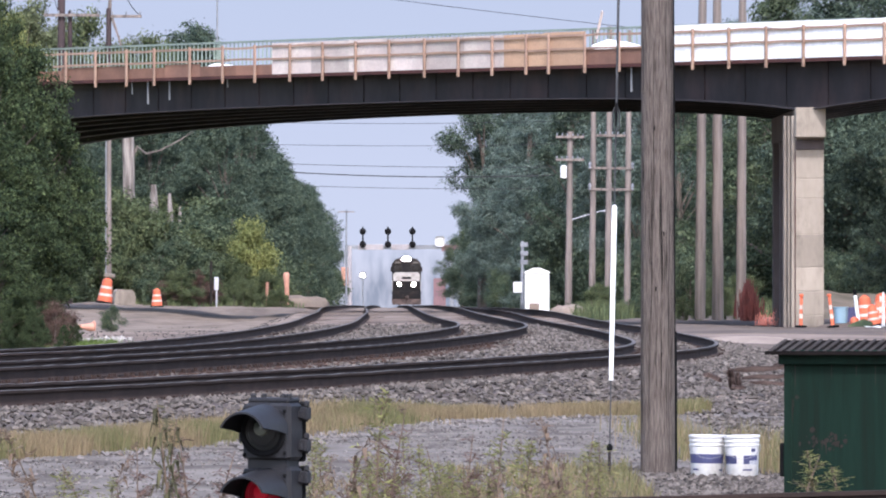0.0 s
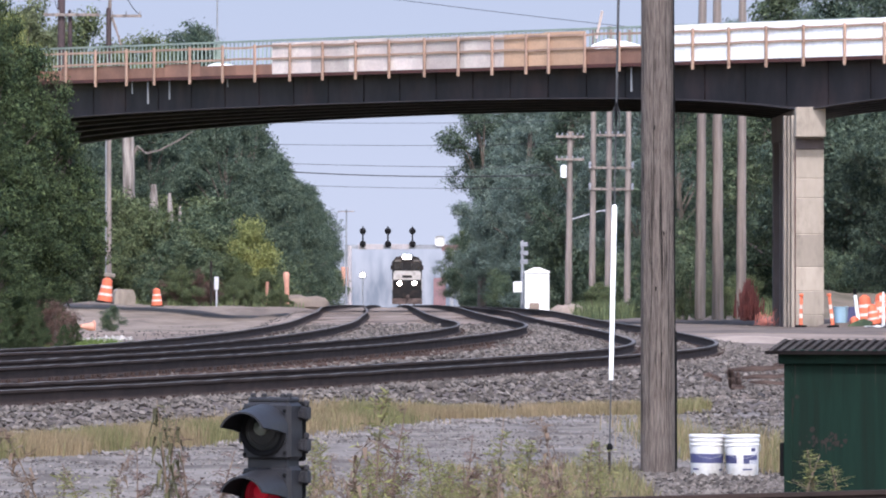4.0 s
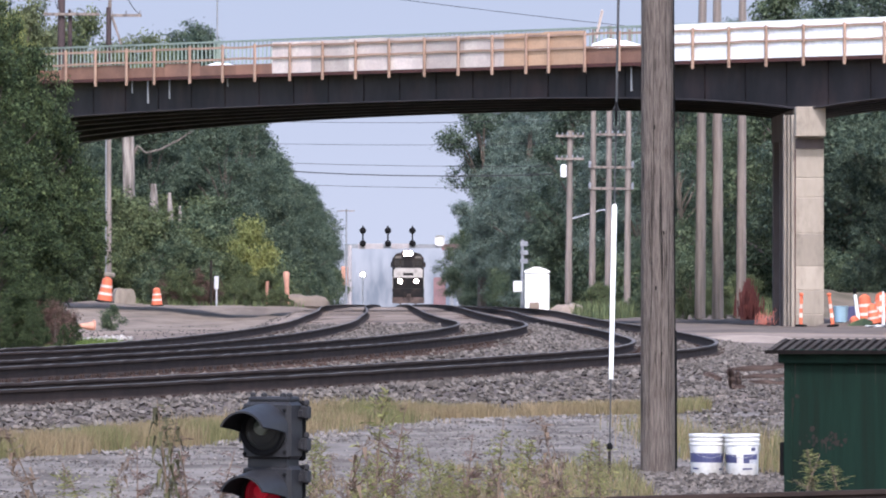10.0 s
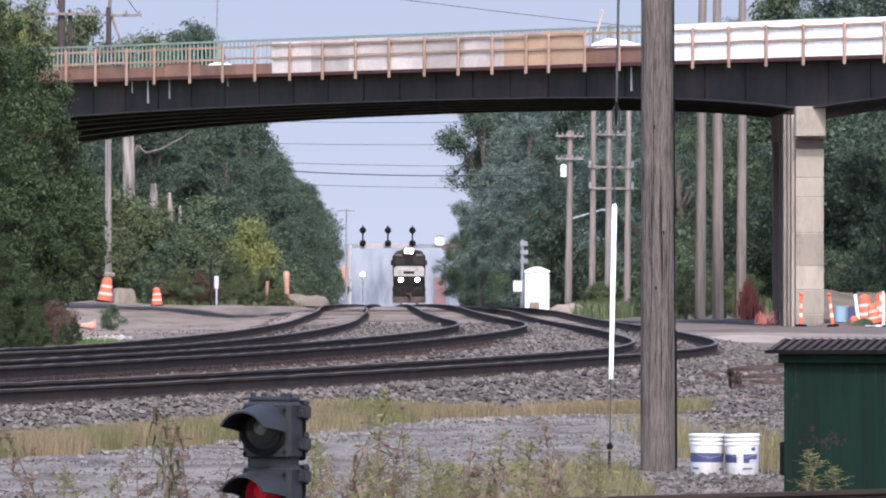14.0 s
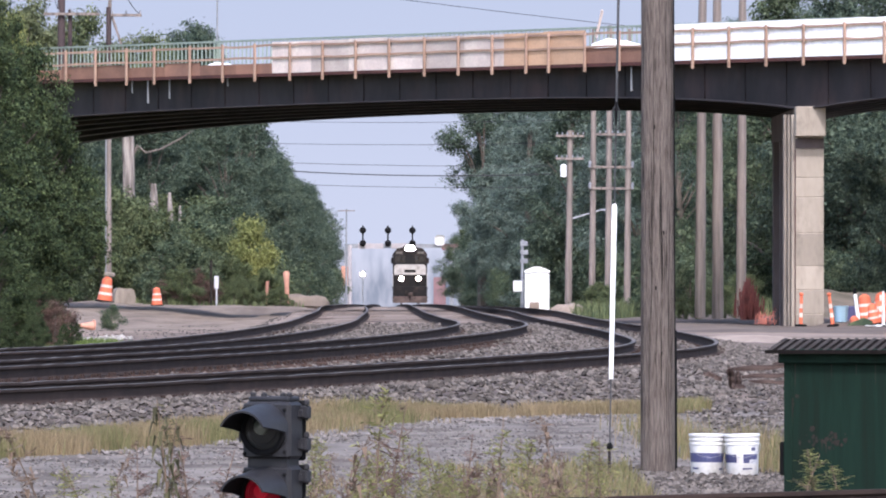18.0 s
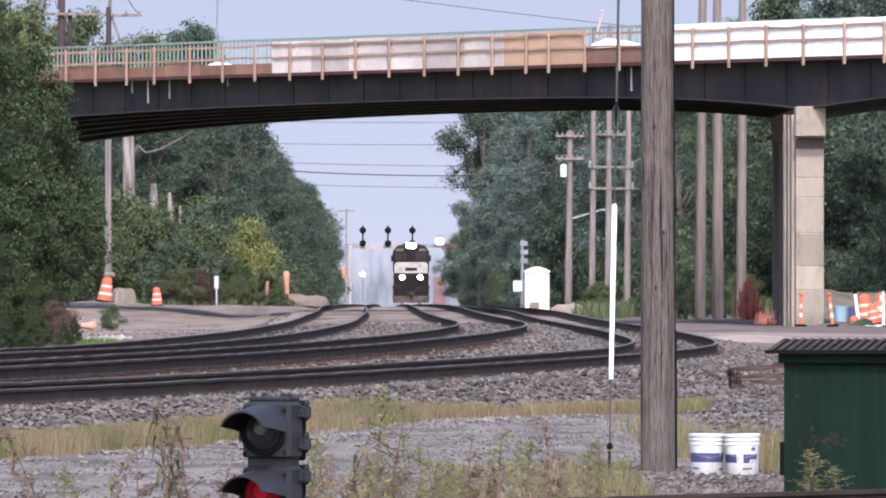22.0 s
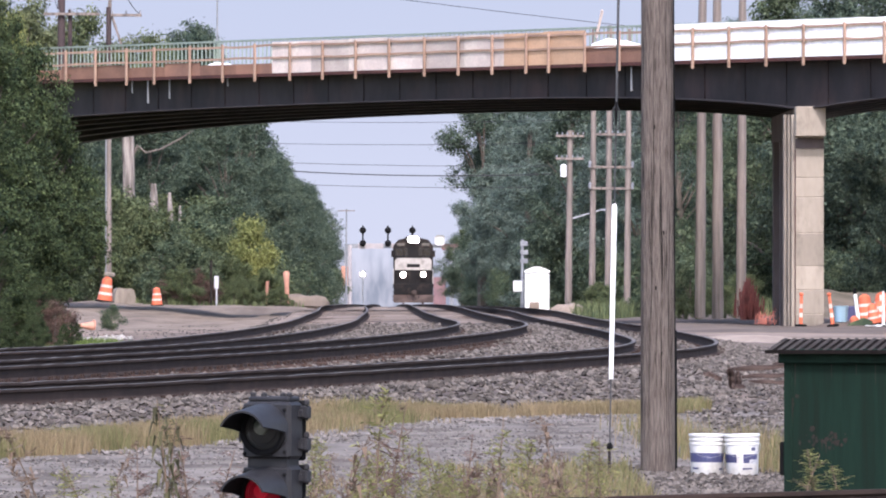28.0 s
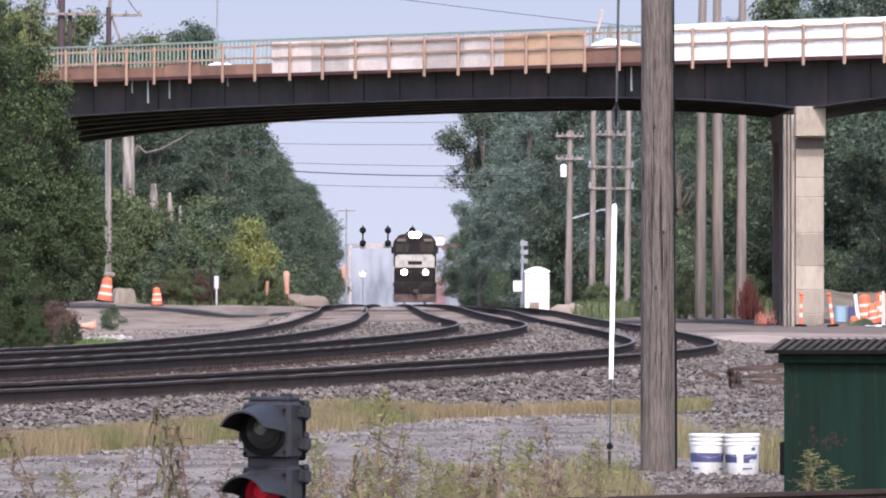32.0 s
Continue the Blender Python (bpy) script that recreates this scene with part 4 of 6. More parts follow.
def soffit(u, k):
    """Underside of girder k at u, deepened over the supports."""
    z = deck_z(u) - 0.98
    z -= 0.70 * math.exp(-abs(u + 0.5 - 18.5 * k / 5.0) / 6.5)
    z -= 1.05 * math.exp(-abs(u - 60 - 8 * k / 5.0) / 13.0)
    return z


bridge = thing("road_bridge", BR, "dark steel girder road bridge under repair, across the tracks", "bridge")
U = [float(u) for u in np.arange(-36, 76.1, 1.0)]
for k in range(6):
    y = -0.35 - k * (BR_W - 0.7) / 5
    web, flange = Geo(), Geo()
    n = len(U)
    web.v = [(u, y + s, z) for s in (-0.02, 0.02) for u in U for z in (soffit(u, k), deck_z(u) - 0.02)]
    for i in range(n - 1):
        a, b = 2 * i, 2 * n + 2 * i
        web.f += [(a, a + 1, a + 3, a + 2), (b, b + 2, b + 3, b + 1)]
    fr = [(Vector((u, y, soffit(u, k))), Vector((0, 1, 0)), Vector((0, 0, 1))) for u in U]
    flange.sweep([(-0.22, -0.045), (0.22, -0.045), (0.22, 0), (-0.22, 0)], fr)
    g = part("girder", web, M_GIRDER, bridge, "dark painted plate girder with haunches")
    # Only the front flange gets the painted-in highlight.
    part("flange", flange, M_FLANGE if k == 0 else M_GIRDER, g)
    if k == 0:
        for i, u in enumerate(np.arange(-20, 56, 2.3)):
            st = Geo().box(u - 0.015, u + 0.015, y + 0.02, y + 0.05, soffit(u, 0), deck_z(u) - 0.05)
            part("stiffener", st, M_GIRDER, g)
slab = Geo().sweep([(0.19, 0), (-BR_W - 0.25, 0), (-BR_W - 0.25, 0.24), (0.19, 0.24)], [(Vector((u, 0, deck_z(u))), Vector((0, 1, 0)), Vector((0, 0, 1))) for u in U])
part("deck", slab, M_DECK, bridge, "bare concrete deck slab")
edge = Geo().sweep([(0.24, -0.10), (0.29, -0.10), (0.29, 0.02), (0.24, 0.02)], [(Vector((u, 0, deck_z(u))), Vector((0, 1, 0)), Vector((0, 0, 1))) for u in U])
part("edge_beam", edge, M_RUSTEDGE, bridge, "rust-red deck edge")

for u, h in ((41.0, 0.5), (39.9, 0.9), (38.4, 0.75), (34.4, 0.35), (9.0, 0.9)):
    part("drain_pipe", Geo().tube([(u, 0.06, deck_z(u) - 0.05), (u, 0.06, deck_z(u) - 0.05 - h)], 0.035, 8), M_STEELPOLE, bridge, "pale drain pipe")

# timber guard rail along the front edge
STEP = 2.15
POSTS = [-7.7, -5.5, -3.36, -1.11, 0.95, 3.04, 5.09, 7.2, 9.34, 11.37, 13.53, 14.89, 16.96, 19.05, 21.17, 23.4, 25.55, 27.69, 29.84, 32.17, 34.34, 36.58, 39.04, 40.98, 43.18, 45.3, 47.5, 49.7]
for i, u in enumerate(POSTS):
    z = deck_z(u)
    part("post", Geo().box(u - 0.045, u + 0.045, 0.30, 0.38, z - 0.27, z + 1.12, 0.008), M_TIMBER, bridge, "raw timber post")
    if i + 1 < len(POSTS):
        for h in (0.58, 1.03):
            a, b = u, POSTS[i + 1]
            sag = random.uniform(-0.03, 0.03)
            fr = [(Vector((t, 0.285, deck_z(t) + h + (sag if 0.1 < (t - a) / STEP < 0.9 else 0))), Vector((0, 1, 0)), Vector((0, 0, 1))) for t in (a, a + 0.7, b - 0.7, b)]
            part("rail", Geo().sweep([(-0.02, -0.038), (0.02, -0.038), (0.02, 0.038), (-0.02, 0.038)], fr), M_TIMBER, bridge)


def panel(u0, u1, h0, h1, mat, name, label, y=0.245, wave=0.0):
    n = 9
    vs, fs = [], []
    for j in range(2):
        for i in range(n):
            u = u0 + (u1 - u0) * i / (n - 1)
            for hz in (h0, h1):
                w = wave * noise.noise(Vector((u * 2.1, hz * 3, 0)))
                vs.append((u, y - 0.02 * j + w, deck_z(u) + hz + wave * 0.8 * noise.noise(Vector((u * 1.3, hz, 5)))))
    for i in range(n - 1):
        a, b = 2 * i, 2 * n + 2 * i
        fs += [(a, a + 1, a + 3, a + 2), (b, b + 2, b + 3, b + 1), (a + 1, b + 1, b + 3, a + 3), (a, a + 2, b + 2, b)]
    g = Geo()
    g.add(vs, fs)
    return part(name, g, mat, bridge, label)


# places along the bridge: white sheeting, plywood, low brown boards
SHEET0, SHEET1 = -12.0, 6.85
PLY0, NEW0, PLY1 = 11.5, 14.9, 31.15
u = SHEET0
while u < SHEET1 - 0.1:
    panel(u, min(u + 2.6, SHEET1), 0.02, 1.26, M_TARP, "sheeting", "sagging white plastic sheeting", wave=0.03)
    u += 2.6
u = PLY0
while u < PLY1 - 0.1:
    m = M_PLYNEW if u < NEW0 - 0.2 else M_PLY
    panel(u, min(u + 2.42, PLY1), 0.0, 0.57, m, "panel", "plywood sheet")
    panel(u, min(u + 2.42, PLY1), 0.59, 1.15 + random.uniform(-0.01, 0.03), m, "panel", "plywood sheet")
    u += 2.44
u = PLY1
while u < 54:
    panel(u, u + 2.42, -0.02, 0.46 + random.uniform(-0.09, 0.07), M_PLYOLD, "panel", "weathered brown plywood sheet")
    u += 2.44
panel(SHEET1, PLY0, 0.0, 0.55, M_PLYOLD, "panel", "weathered brown plywood sheet")
# old green railing along the back edge
for a, b in ((15, 74),):
    for h in (0.72, 1.95):
        fr = [(Vector((t, -BR_W, deck_z(t) + h)), Vector((0, 1, 0)), Vector((0, 0, 1))) for t in np.arange(a, b, 1.5)]
        part("handrail", Geo().sweep([(-0.04, -0.04), (0.04, -0.04), (0.04, 0.04), (-0.04, 0.04)], fr), M_GREENRAIL, bridge, "pale green steel handrail")
    picket = Geo().box(-0.02, 0.02, -0.02, 0.02, 0.6, 1.95).mesh("picket", M_GREENRAIL)
    t = a
    while t < b:
        part("picket", picket, None, bridge, at=(t, -BR_W, deck_z(t)))
        t += 0.30
    back = Geo().sweep([(-0.1, 0.24), (0.1, 0.24), (0.1, 0.62), (-0.1, 0.62)], [(Vector((t, -BR_W - 0.1, deck_z(t))), Vector((0, 1, 0)), Vector((0, 0, 1))) for t in np.arange(a, b, 1.5)])
    part("parapet", back, M_CONCRETE, bridge)

# covered heaps on the deck
for u, w, h in ((38.0, 0.6, 0.55), (42.6, 1.2, 0.42), (45.0, 1.0, 0.32), (16.9, 1.6, 0.75)):
    g = Geo()
    prof = [(w, 0), (w * 0.95, h * 0.5), (w * 0.7, h * 0.85), (w * 0.3, h)]
    g.lathe(prof, 14)
    g.v = [(x + 0.1 * noise.noise(Vector((x * 3, y * 3, z))), y * 0.6, z * (1 + 0.25 * noise.noise(Vector((x * 2, y, 3))))) for x, y, z in g.v]
    lone("covered_pallet", g, M_TARP, BR @ Matrix.Translation((u, -5, deck_z(u) + 0.24)), "pallet of building material under white sheeting on the bridge", "pallet")
lone("board", Geo().box(-0.05, 0.05, -0.02, 0.02, 0, 1.0), M_REFLECT, BR @ Matrix.Translation((12.0, -0.6, deck_z(12.6) + 0.95)) @ pose(0, 0, 0, 0, -22, 0), "pale board leaning above the bridge railing", "board")

# pier: a cap on four columns
pier = thing("bridge_pier", pose(12.21, 263.5, 0, 0, 0, 0.3), "tall weathered concrete bridge pier with cap", "pier")
part("cap", Geo().box(-0.50, 0.50, -0.75, 0.95, 6.26, 7.26, 0.03), M_CONCRETE, pier, "pale concrete cap block")
part("cross_beam", Geo().box(-0.46, 0.46, 0.95, 17.2, 6.3, 7.24, 0.02), M_COLDARK, pier, "cross beam with under-deck shade in its colour")
LIFTS = [-0.4, 0.35, 1.15, 1.95, 3.05, 4.25, 4.9, 6.26]
col = part("column", Geo().box(-0.455, 0.455, -0.085, 0.84, -0.4, 6.26), M_CONCRETE, pier, "stained concrete column cast in lifts")
for z0, z1 in zip(LIFTS, LIFTS[1:]):
    part("lift", Geo().box(-0.47, 0.47, -0.10, 0.855, z0 + 0.012, z1 - 0.012, 0.012), M_CONCRETE, col)
for x0, x1, y0, mt in ((-0.60, -0.475, 0.04, M_CONCRETE), (-0.72, -0.63, 0.22, M_STRIP), (-0.84, -0.745, 0.42, M_STRIP)):
    part("pilaster", Geo().box(x0, x1, y0, y0 + 0.6, -0.4, 7.0, 0.02), mt, col, "streaked concrete rib")
part("rust_strip", Geo().box(-0.494, -0.476, -0.11, -0.02, -0.3, 5.8), M_REDRUST, col, "rust-stained edge strip")
# Strip added in a dark colour for the shadow below the cap.
part("packing_board", Geo().box(-0.475, 0.475, -0.16, -0.10, 5.87, 6.2, 0.01), M_COLDARK, pier, "dark strip painted for the shadow under the cap")
# Back columns take the dark tone that stands for under-deck shade.
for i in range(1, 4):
    part("column", Geo().box(-0.47, 0.47, -0.10 + 5.2 * i, 0.85 + 5.2 * i, -0.4, 6.3, 0.03), M_COLDARK, pier, "column with under-deck shade in its colour")
    part("column", Geo().box(-0.6, -0.3, -2.4 + 5.2 * i, -2.0 + 5.2 * i, -0.4, 6.3, 0.03), M_COLDARK, pier, "slim column with under-deck shade in its colour")


# ---------------------------------------------------------------- poles and cables
def wood_pole(x, y, h, r, label, mat=M_FARPOLE, lean=0.0, arms=(), z=None, arm_w=1.2, top_r=None):
    z = land(x, y) if z is None else z
    p = thing("utility_pole", pose(x, y, z, 0, lean, 0), label, "utility pole", "utility poles")
    wob = [(0.06 * r * noise.noise(Vector((x, i * 0.9, 1))), 0, -0.5 + (h + 0.5) * i / 24) for i in range(25)]
    part("shaft", Geo().tube(wob, [(r + ((top_r or r * 0.72) - r) * i / 24) * (1 + 0.10 * noise.noise(Vector((y, i * 0.8, x)))) for i in range(25)], 14), mat, p, smooth=True)
    for a in arms:
        arm = part("crossarm", Geo().box(-arm_w, arm_w, -r - 0.1, -r + 0.02, a - 0.06, a + 0.06, 0.008), M_FARPOLE, p, "weathered wooden crossarm")
        for s in (-0.92, -0.55, -0.2, 0.2, 0.55, 0.92):
            part("insulator", Geo().lathe([(0.02, 0), (0.045, 0.03), (0.035, 0.06), (0.045, 0.09), (0.02, 0.13)], 8, (s * arm_w, -r - 0.04, a + 0.06)), M_STEELPOLE, arm, "grey insulator", True)
    return p


def cable(pts, r, label, sag=0.0, n=14):
    a, b = Vector(pts[0]), Vector(pts[-1])
    line = [a.lerp(b, i / n) - Vector((0, 0, sag * 4 * (i / n) * (1 - i / n))) for i in range(n + 1)]
    lone("cable", Geo().tube(line, r, 5, False), M_WIRE, Matrix(), label, "cable", "overhead cables")


# the big pole close to the camera
big = thing("utility_pole", pose(1.875, 69.0, 0, 0, -0.09, 0), "weathered grey wooden utility pole with cracks", "utility pole")
g = Geo()
N = 40
prof = []
for j, z in enumerate(np.arange(-0.4, 10.1, 0.25)):
    for k in range(N):
        a = k * math.tau / N
        r = 0.152 - 0.0038 * z + 0.004 * noise.noise(Vector((math.cos(a) * 9, math.sin(a) * 9, z * 0.15))) + 0.003 * noise.noise(Vector((math.cos(a) * 2, math.sin(a) * 2, z * 0.6)))
        g.v.append((r * math.cos(a), r * math.sin(a), z))
rows = len(g.v) // N
g.f = [(j * N + k, j * N + (k + 1) % N, (j + 1) * N + (k + 1) % N, (j + 1) * N + k) for j in range(rows - 1) for k in range(N)]
g.f.append(tuple(range((rows - 1) * N, rows * N)))
part("shaft", g, M_POLE, big, smooth=True)
part("ground_wire", Geo().tube([(0.148, -0.02, 0), (0.14, -0.02, 4), (0.12, -0.02, 9.8)], 0.009, 8), M_BLACK, big, "black ground wire stapled to the pole", True)
part("moulding", Geo().tube([(0.158, 0.03, 0.05), (0.156, 0.03, 1.25)], 0.012, 8), M_BLACK, big, smooth=True)
for z, a in ((1.62, -0.02), (3.02, -0.03), (1.05, 0.03), (2.1, 0.05)):
    part("nail_hole", Geo().box(a - 0.006, a + 0.006, -0.150, -0.140, z - 0.018, z + 0.018), M_BLACK, big)

rc = random.Random(31)
for i in range(70):
    a = rc.uniform(-1.25, 1.25)
    z, L, w = rc.uniform(0.0, 4.0), rc.uniform(0.15, 1.3), rc.uniform(0.0012, 0.0042)
    g = Geo()
    pts = []
    for t in (0, 0.25, 0.5, 0.75, 1.0):
        aa = a + rc.uniform(-0.012, 0.012)
        r = 0.1535 - 0.0038 * (z + L * t)
        pts.append((r * math.sin(aa), -r * math.cos(aa), z + L * t, w * math.sin(math.pi * (0.06 + 0.88 * t)), aa))
    vs = [(x - ww * math.cos(q), y - ww * math.sin(q), zz) for x, y, zz, ww, q in pts] + [(x + ww * math.cos(q), y + ww * math.sin(q), zz) for x, y, zz, ww, q in pts]
    g.add(vs, [(k, 5 + k, 6 + k, k + 1) for k in range(4)])
    part("crack", g, M_BLACK, big, "dark weather crack")

# stay wire with white guard
guy = thing("guy_wire", pose(1.385, 66.0, 0), "thin stay wire with a white plastic guard", "guy wire")
def guy_at(z):
    return (0.014 * z + 0.013 * z, 0.35 * z, z)
part("wire", Geo().tube([guy_at(0), guy_at(9)], 0.006, 6), M_WIRE, guy, smooth=True)
part("guard", Geo().tube([guy_at(0.86), guy_at(1.5), guy_at(2.31), guy_at(2.33)], [0.018, 0.0215, 0.0225, 0.016], 12), M_WHITE, guy, "white plastic tube", True)
part("upper_wire", Geo().tube([guy_at(3.2), guy_at(9)], 0.011, 6), M_WIRE, guy, "thicker twisted upper strand", True)
part("anchor_rod", Geo().tube([guy_at(-0.2), guy_at(0.26)], 0.013, 8), M_RUST, guy, "rusty anchor rod", True)
part("anchor_eye", Geo().lathe([(0.012, 0), (0.026, 0.02), (0.026, 0.045), (0.012, 0.065)], 8, guy_at(0.27)), M_BLACK, guy)
part("loop", Geo().tube([guy_at(3.19), (guy_at(3.13)[0] - 0.028, *guy_at(3.13)[1:]), (guy_at(2.98)[0] - 0.028, *guy_at(2.98)[1:]), guy_at(2.955), (guy_at(2.98)[0] + 0.028, *guy_at(2.98)[1:]), (guy_at(3.13)[0] + 0.026, *guy_at(3.13)[1:]), guy_at(3.19)], 0.006, 6), M_WIRE, guy, "dark wire loop round the insulator", True)
ins = part("strain_insulator", Geo().tube([guy_at(3.0), guy_at(3.07), guy_at(3.18), guy_at(3.22)], [0.007, 0.013, 0.013, 0.006], 8), M_BLACK, guy, "dark strain insulator", True)

line_pole = wood_pole(6.6, 417, 9.7, 0.20, "leaning wooden line pole with two crossarms and a transformer", lean=0.6, arms=(9.4, 8.2), arm_w=0.75)
lone("transformer", Geo().lathe([(0.02, 0), (0.17, 0.03), (0.17, 0.55), (0.19, 0.57), (0.12, 0.66), (0.02, 0.68)], 14), M_WHITE, pose(6.35, 416.6, 6.75), "pale grey transformer can on a pole", "transformer", smooth=True)
part("lamp_arm", Geo().tube([(0, 0, 5.0), (0.9, 0, 5.28), (1.7, 0, 5.52), (1.95, 0, 5.5)], [0.05, 0.04, 0.04, 0.09], 8), M_STEELPOLE, line_pole, "grey lamp arm", True)
wood_pole(8.0, 384, 14, 0.17, "grey wooden line pole beside the twin frame", lean=0.4, arms=(8.7,), arm_w=0.8)
fm = thing("transmission_frame", pose(7.0, 372, land(7.0, 372), 0, 0.5, 0), "pale twin wooden poles braced by crossarms", "utility pole")
for x in (0, 1.65):
    part("shaft", Geo().tube([(x, 0, -0.5), (x, 0, 7), (x, 0, 13.5)], [0.16, 0.14, 0.11], 14), M_FARPOLE, fm, smooth=True)
for z in (6.0, 7.0):
    arm = part("crossarm", Geo().box(-0.2, 1.9, -0.2, -0.1, z - 0.06, z + 0.06, 0.01), M_FARPOLE, fm, "wooden brace")
    for s in (-0.15, 1.85):
        part("insulator", Geo().lathe([(0.03, -0.15), (0.08, -0.1), (0.06, 0), (0.08, 0.1), (0.03, 0.2)], 8, (s, -0.15, z + 0.1)), M_STEELPOLE, arm, "pale porcelain insulator", True)
wood_pole(9.75, 300, 12.5, 0.21, "tall grey wooden pole behind the bridge", lean=0.45, z=0.5)
wood_pole(10.35, 298, 12.5, 0.22, "tall grey wooden pole with smooth shaft behind the bridge", lean=-0.1, z=0.5)
wood_pole(11.3, 300, 12.5, 0.20, "tall grey wooden pole with white markers behind the bridge", lean=0.3, z=0.5)
# left
tall = wood_pole(-16.4, 340, 16.5, 0.21, "dark wooden line pole with crossarm above the bridge", mat=M_DARKPOLE)
slim = wood_pole(-14.62, 346, 12.95, 0.135, "slim grey pole with a side arm above the bridge", z=0.38)
# Dark tube added round the top: backlit shade put into colour.
part("sleeve", Geo().tube([(0, 0, 10.6), (0, 0, 12.96)], [0.125, 0.112], 14), M_DARKPOLE, slim, "dark pole top, backlit shade put into its colour", True)
part("riser", Geo().tube([(-0.12, -0.06, 0.2), (-0.11, -0.06, 8.0)], 0.035, 8), M_STEELPOLE, slim, "pale cable riser pipe", True)
wood_pole(-16.03, 340, 13.15, 0.12, "short dark pole standing against a taller one", mat=M_DARKPOLE)
for p, a, b, z, n in ((tall, -0.75, 1.65, 12.95, 5), (slim, 0.1, 1.45, 12.6, 3)):
    arm = part("crossarm", Geo().box(a, b, -0.3, -0.2, z - 0.06, z + 0.06, 0.008), M_FARPOLE, p, "weathered wooden crossarm")
    for i in range(n):
        part("insulator", Geo().lathe([(0.02, 0), (0.045, 0.03), (0.035, 0.06), (0.045, 0.09), (0.02, 0.16)], 8, (a + 0.08 + (b - a - 0.16) * i / (n - 1), -0.25, z + 0.06)), M_STEELPOLE, arm, "grey insulator", True)
part("top_post", Geo().tube([(0.03, 0, 12.8), (0.08, 0, 13.8)], [0.09, 0.06], 8), M_FARPOLE, slim, "pale bracket post", True)
part("conduit", Geo().tube([(0.12, -0.15, 12.6), (0.3, -0.15, 12.1), (0.62, -0.15, 11.1)], 0.06, 8), M_FARPOLE, slim, "grey sloping conduit", True)
cable([(-14.2, 346, 14.6), (-13.7, 346, 13.6), (-13.2, 346, 13.0)], 0.02, "slack line wire hanging from a pole", 0.25)
cable([(-16.9, 340, 14.2), (-16.5, 340, 12.9)], 0.018, "slack line wire hanging from a pole", 0.05)
mast = thing("lattice_mast", pose(-13.7, 480, -0.6), "thin pale green lattice mast rising over the trees", "mast")
for s, q in ((-0.25, -0.15), (0.25, -0.15), (0, 0.25)):
    part("leg", Geo().tube([(s, q, 0), (s * 0.6, q * 0.6, 16.5)], 0.05, 6), M_GREENRAIL, mast)
part("lacing", Geo().tube([((-1) ** i * (0.25 - 0.006 * i), 0, 0.5 * i) for i in range(33)], 0.03, 5, False), M_GREENRAIL, mast)
part("aerial", Geo().tube([(0, 0, 16.3), (0, 0, 19.5)], 0.05, 6), M_STEELPOLE, mast)

for ya, yb in ((213, 216), (253, 257)):
    za = 1.76 + (482 - ya) * 417 / 14000
    cable([(-30, 440, za + 1.4), (6.6, 417, za)], 0.012, "thin line wire crossing above the tracks", 0.5)
    cable([(6.6, 417, za), (30, 405, za + 0.5)], 0.012, "thin line wire crossing above the tracks", 0.3)
for z, r, s in ((10.2, 0.022, 0.4), (9.9, 0.045, 0.9), (8.55, 0.02, 0.5)):
    cable([(-22, 640, z + 0.8), (18, 640, z + 0.3)], r, "dark overhead cable spanning the cutting", s)
cable([(-16.4, 340, 15.6), (9.75, 300, 10.8)], 0.012, "thin line wire running above the bridge", 0.2)
for x in (-22, 18):
    wood_pole(x, 640, 11.5, 0.18, "grey wooden pole standing in the wood")


# ---------------------------------------------------------------- foreground things
def bucket(m, label, marks):
    b = thing("bucket", m, label, "bucket", "buckets by the pole")
    part("body", Geo().lathe([(0.128, 0), (0.132, 0.006), (0.146, 0.27), (0.1465, 0.28), (0.153, 0.285), (0.153, 0.295), (0.147, 0.30), (0.1475, 0.315), (0.155, 0.32), (0.155, 0.332), (0.149, 0.337), (0.149, 0.355)], 32), M_BUCKET, b, "white plastic", True)
    part("lid", Geo().lathe([(0.150, 0.352), (0.158, 0.356), (0.158, 0.372), (0.15, 0.378), (0.135, 0.374), (0.02, 0.374)], 32), M_BUCKET, b, "white lid", True)
    for (a0, a1, z0, z1, mt) in marks:
        vs, fs, n = [], [], 14
        for i in range(n + 1):
            a = radians(a0 + (a1 - a0) * i / n)
            for z in (z0, z1):
                r = 0.1335 + (z / 0.27) * 0.0155
                vs.append((r * math.sin(a), -r * math.cos(a), z))
        for i in range(n):
            fs.append((2 * i, 2 * i + 2, 2 * i + 3, 2 * i + 1))
        g = Geo()
        g.add(vs, fs)
        part("print", g, mt, b, "dark blue printed band")
    part("bail", Geo().tube([(-0.158, 0, 0.29), (-0.15, -0.08, 0.235), (-0.08, -0.155, 0.19), (0, -0.172, 0.175), (0.08, -0.155, 0.19), (0.15, -0.08, 0.235), (0.158, 0, 0.29)], 0.0022, 6), M_STEELPOLE, b, "thin wire handle", True)
    return b


bucket(pose(2.262, 67.9, -0.006, 0, 0.6, 8), "white plastic bucket with a solid blue band on gravel", [(-88, 88, 0.135, 0.215, M_BLUE), (-70, -40, 0.075, 0.09, M_BLUE), (40, 62, 0.07, 0.085, M_BLUE)])
bucket(pose(2.568, 67.8, -0.006, 0, -1.2, 0), "white plastic bucket with a broken blue band on gravel", [(-88, -22, 0.135, 0.205, M_BLUE), (2, 60, 0.13, 0.205, M_BLUE), (24, 62, 0.125, 0.16, M_GREY), (30, 48, 0.235, 0.262, M_BLUE), (-2, 35, 0.075, 0.088, M_BLUE)])

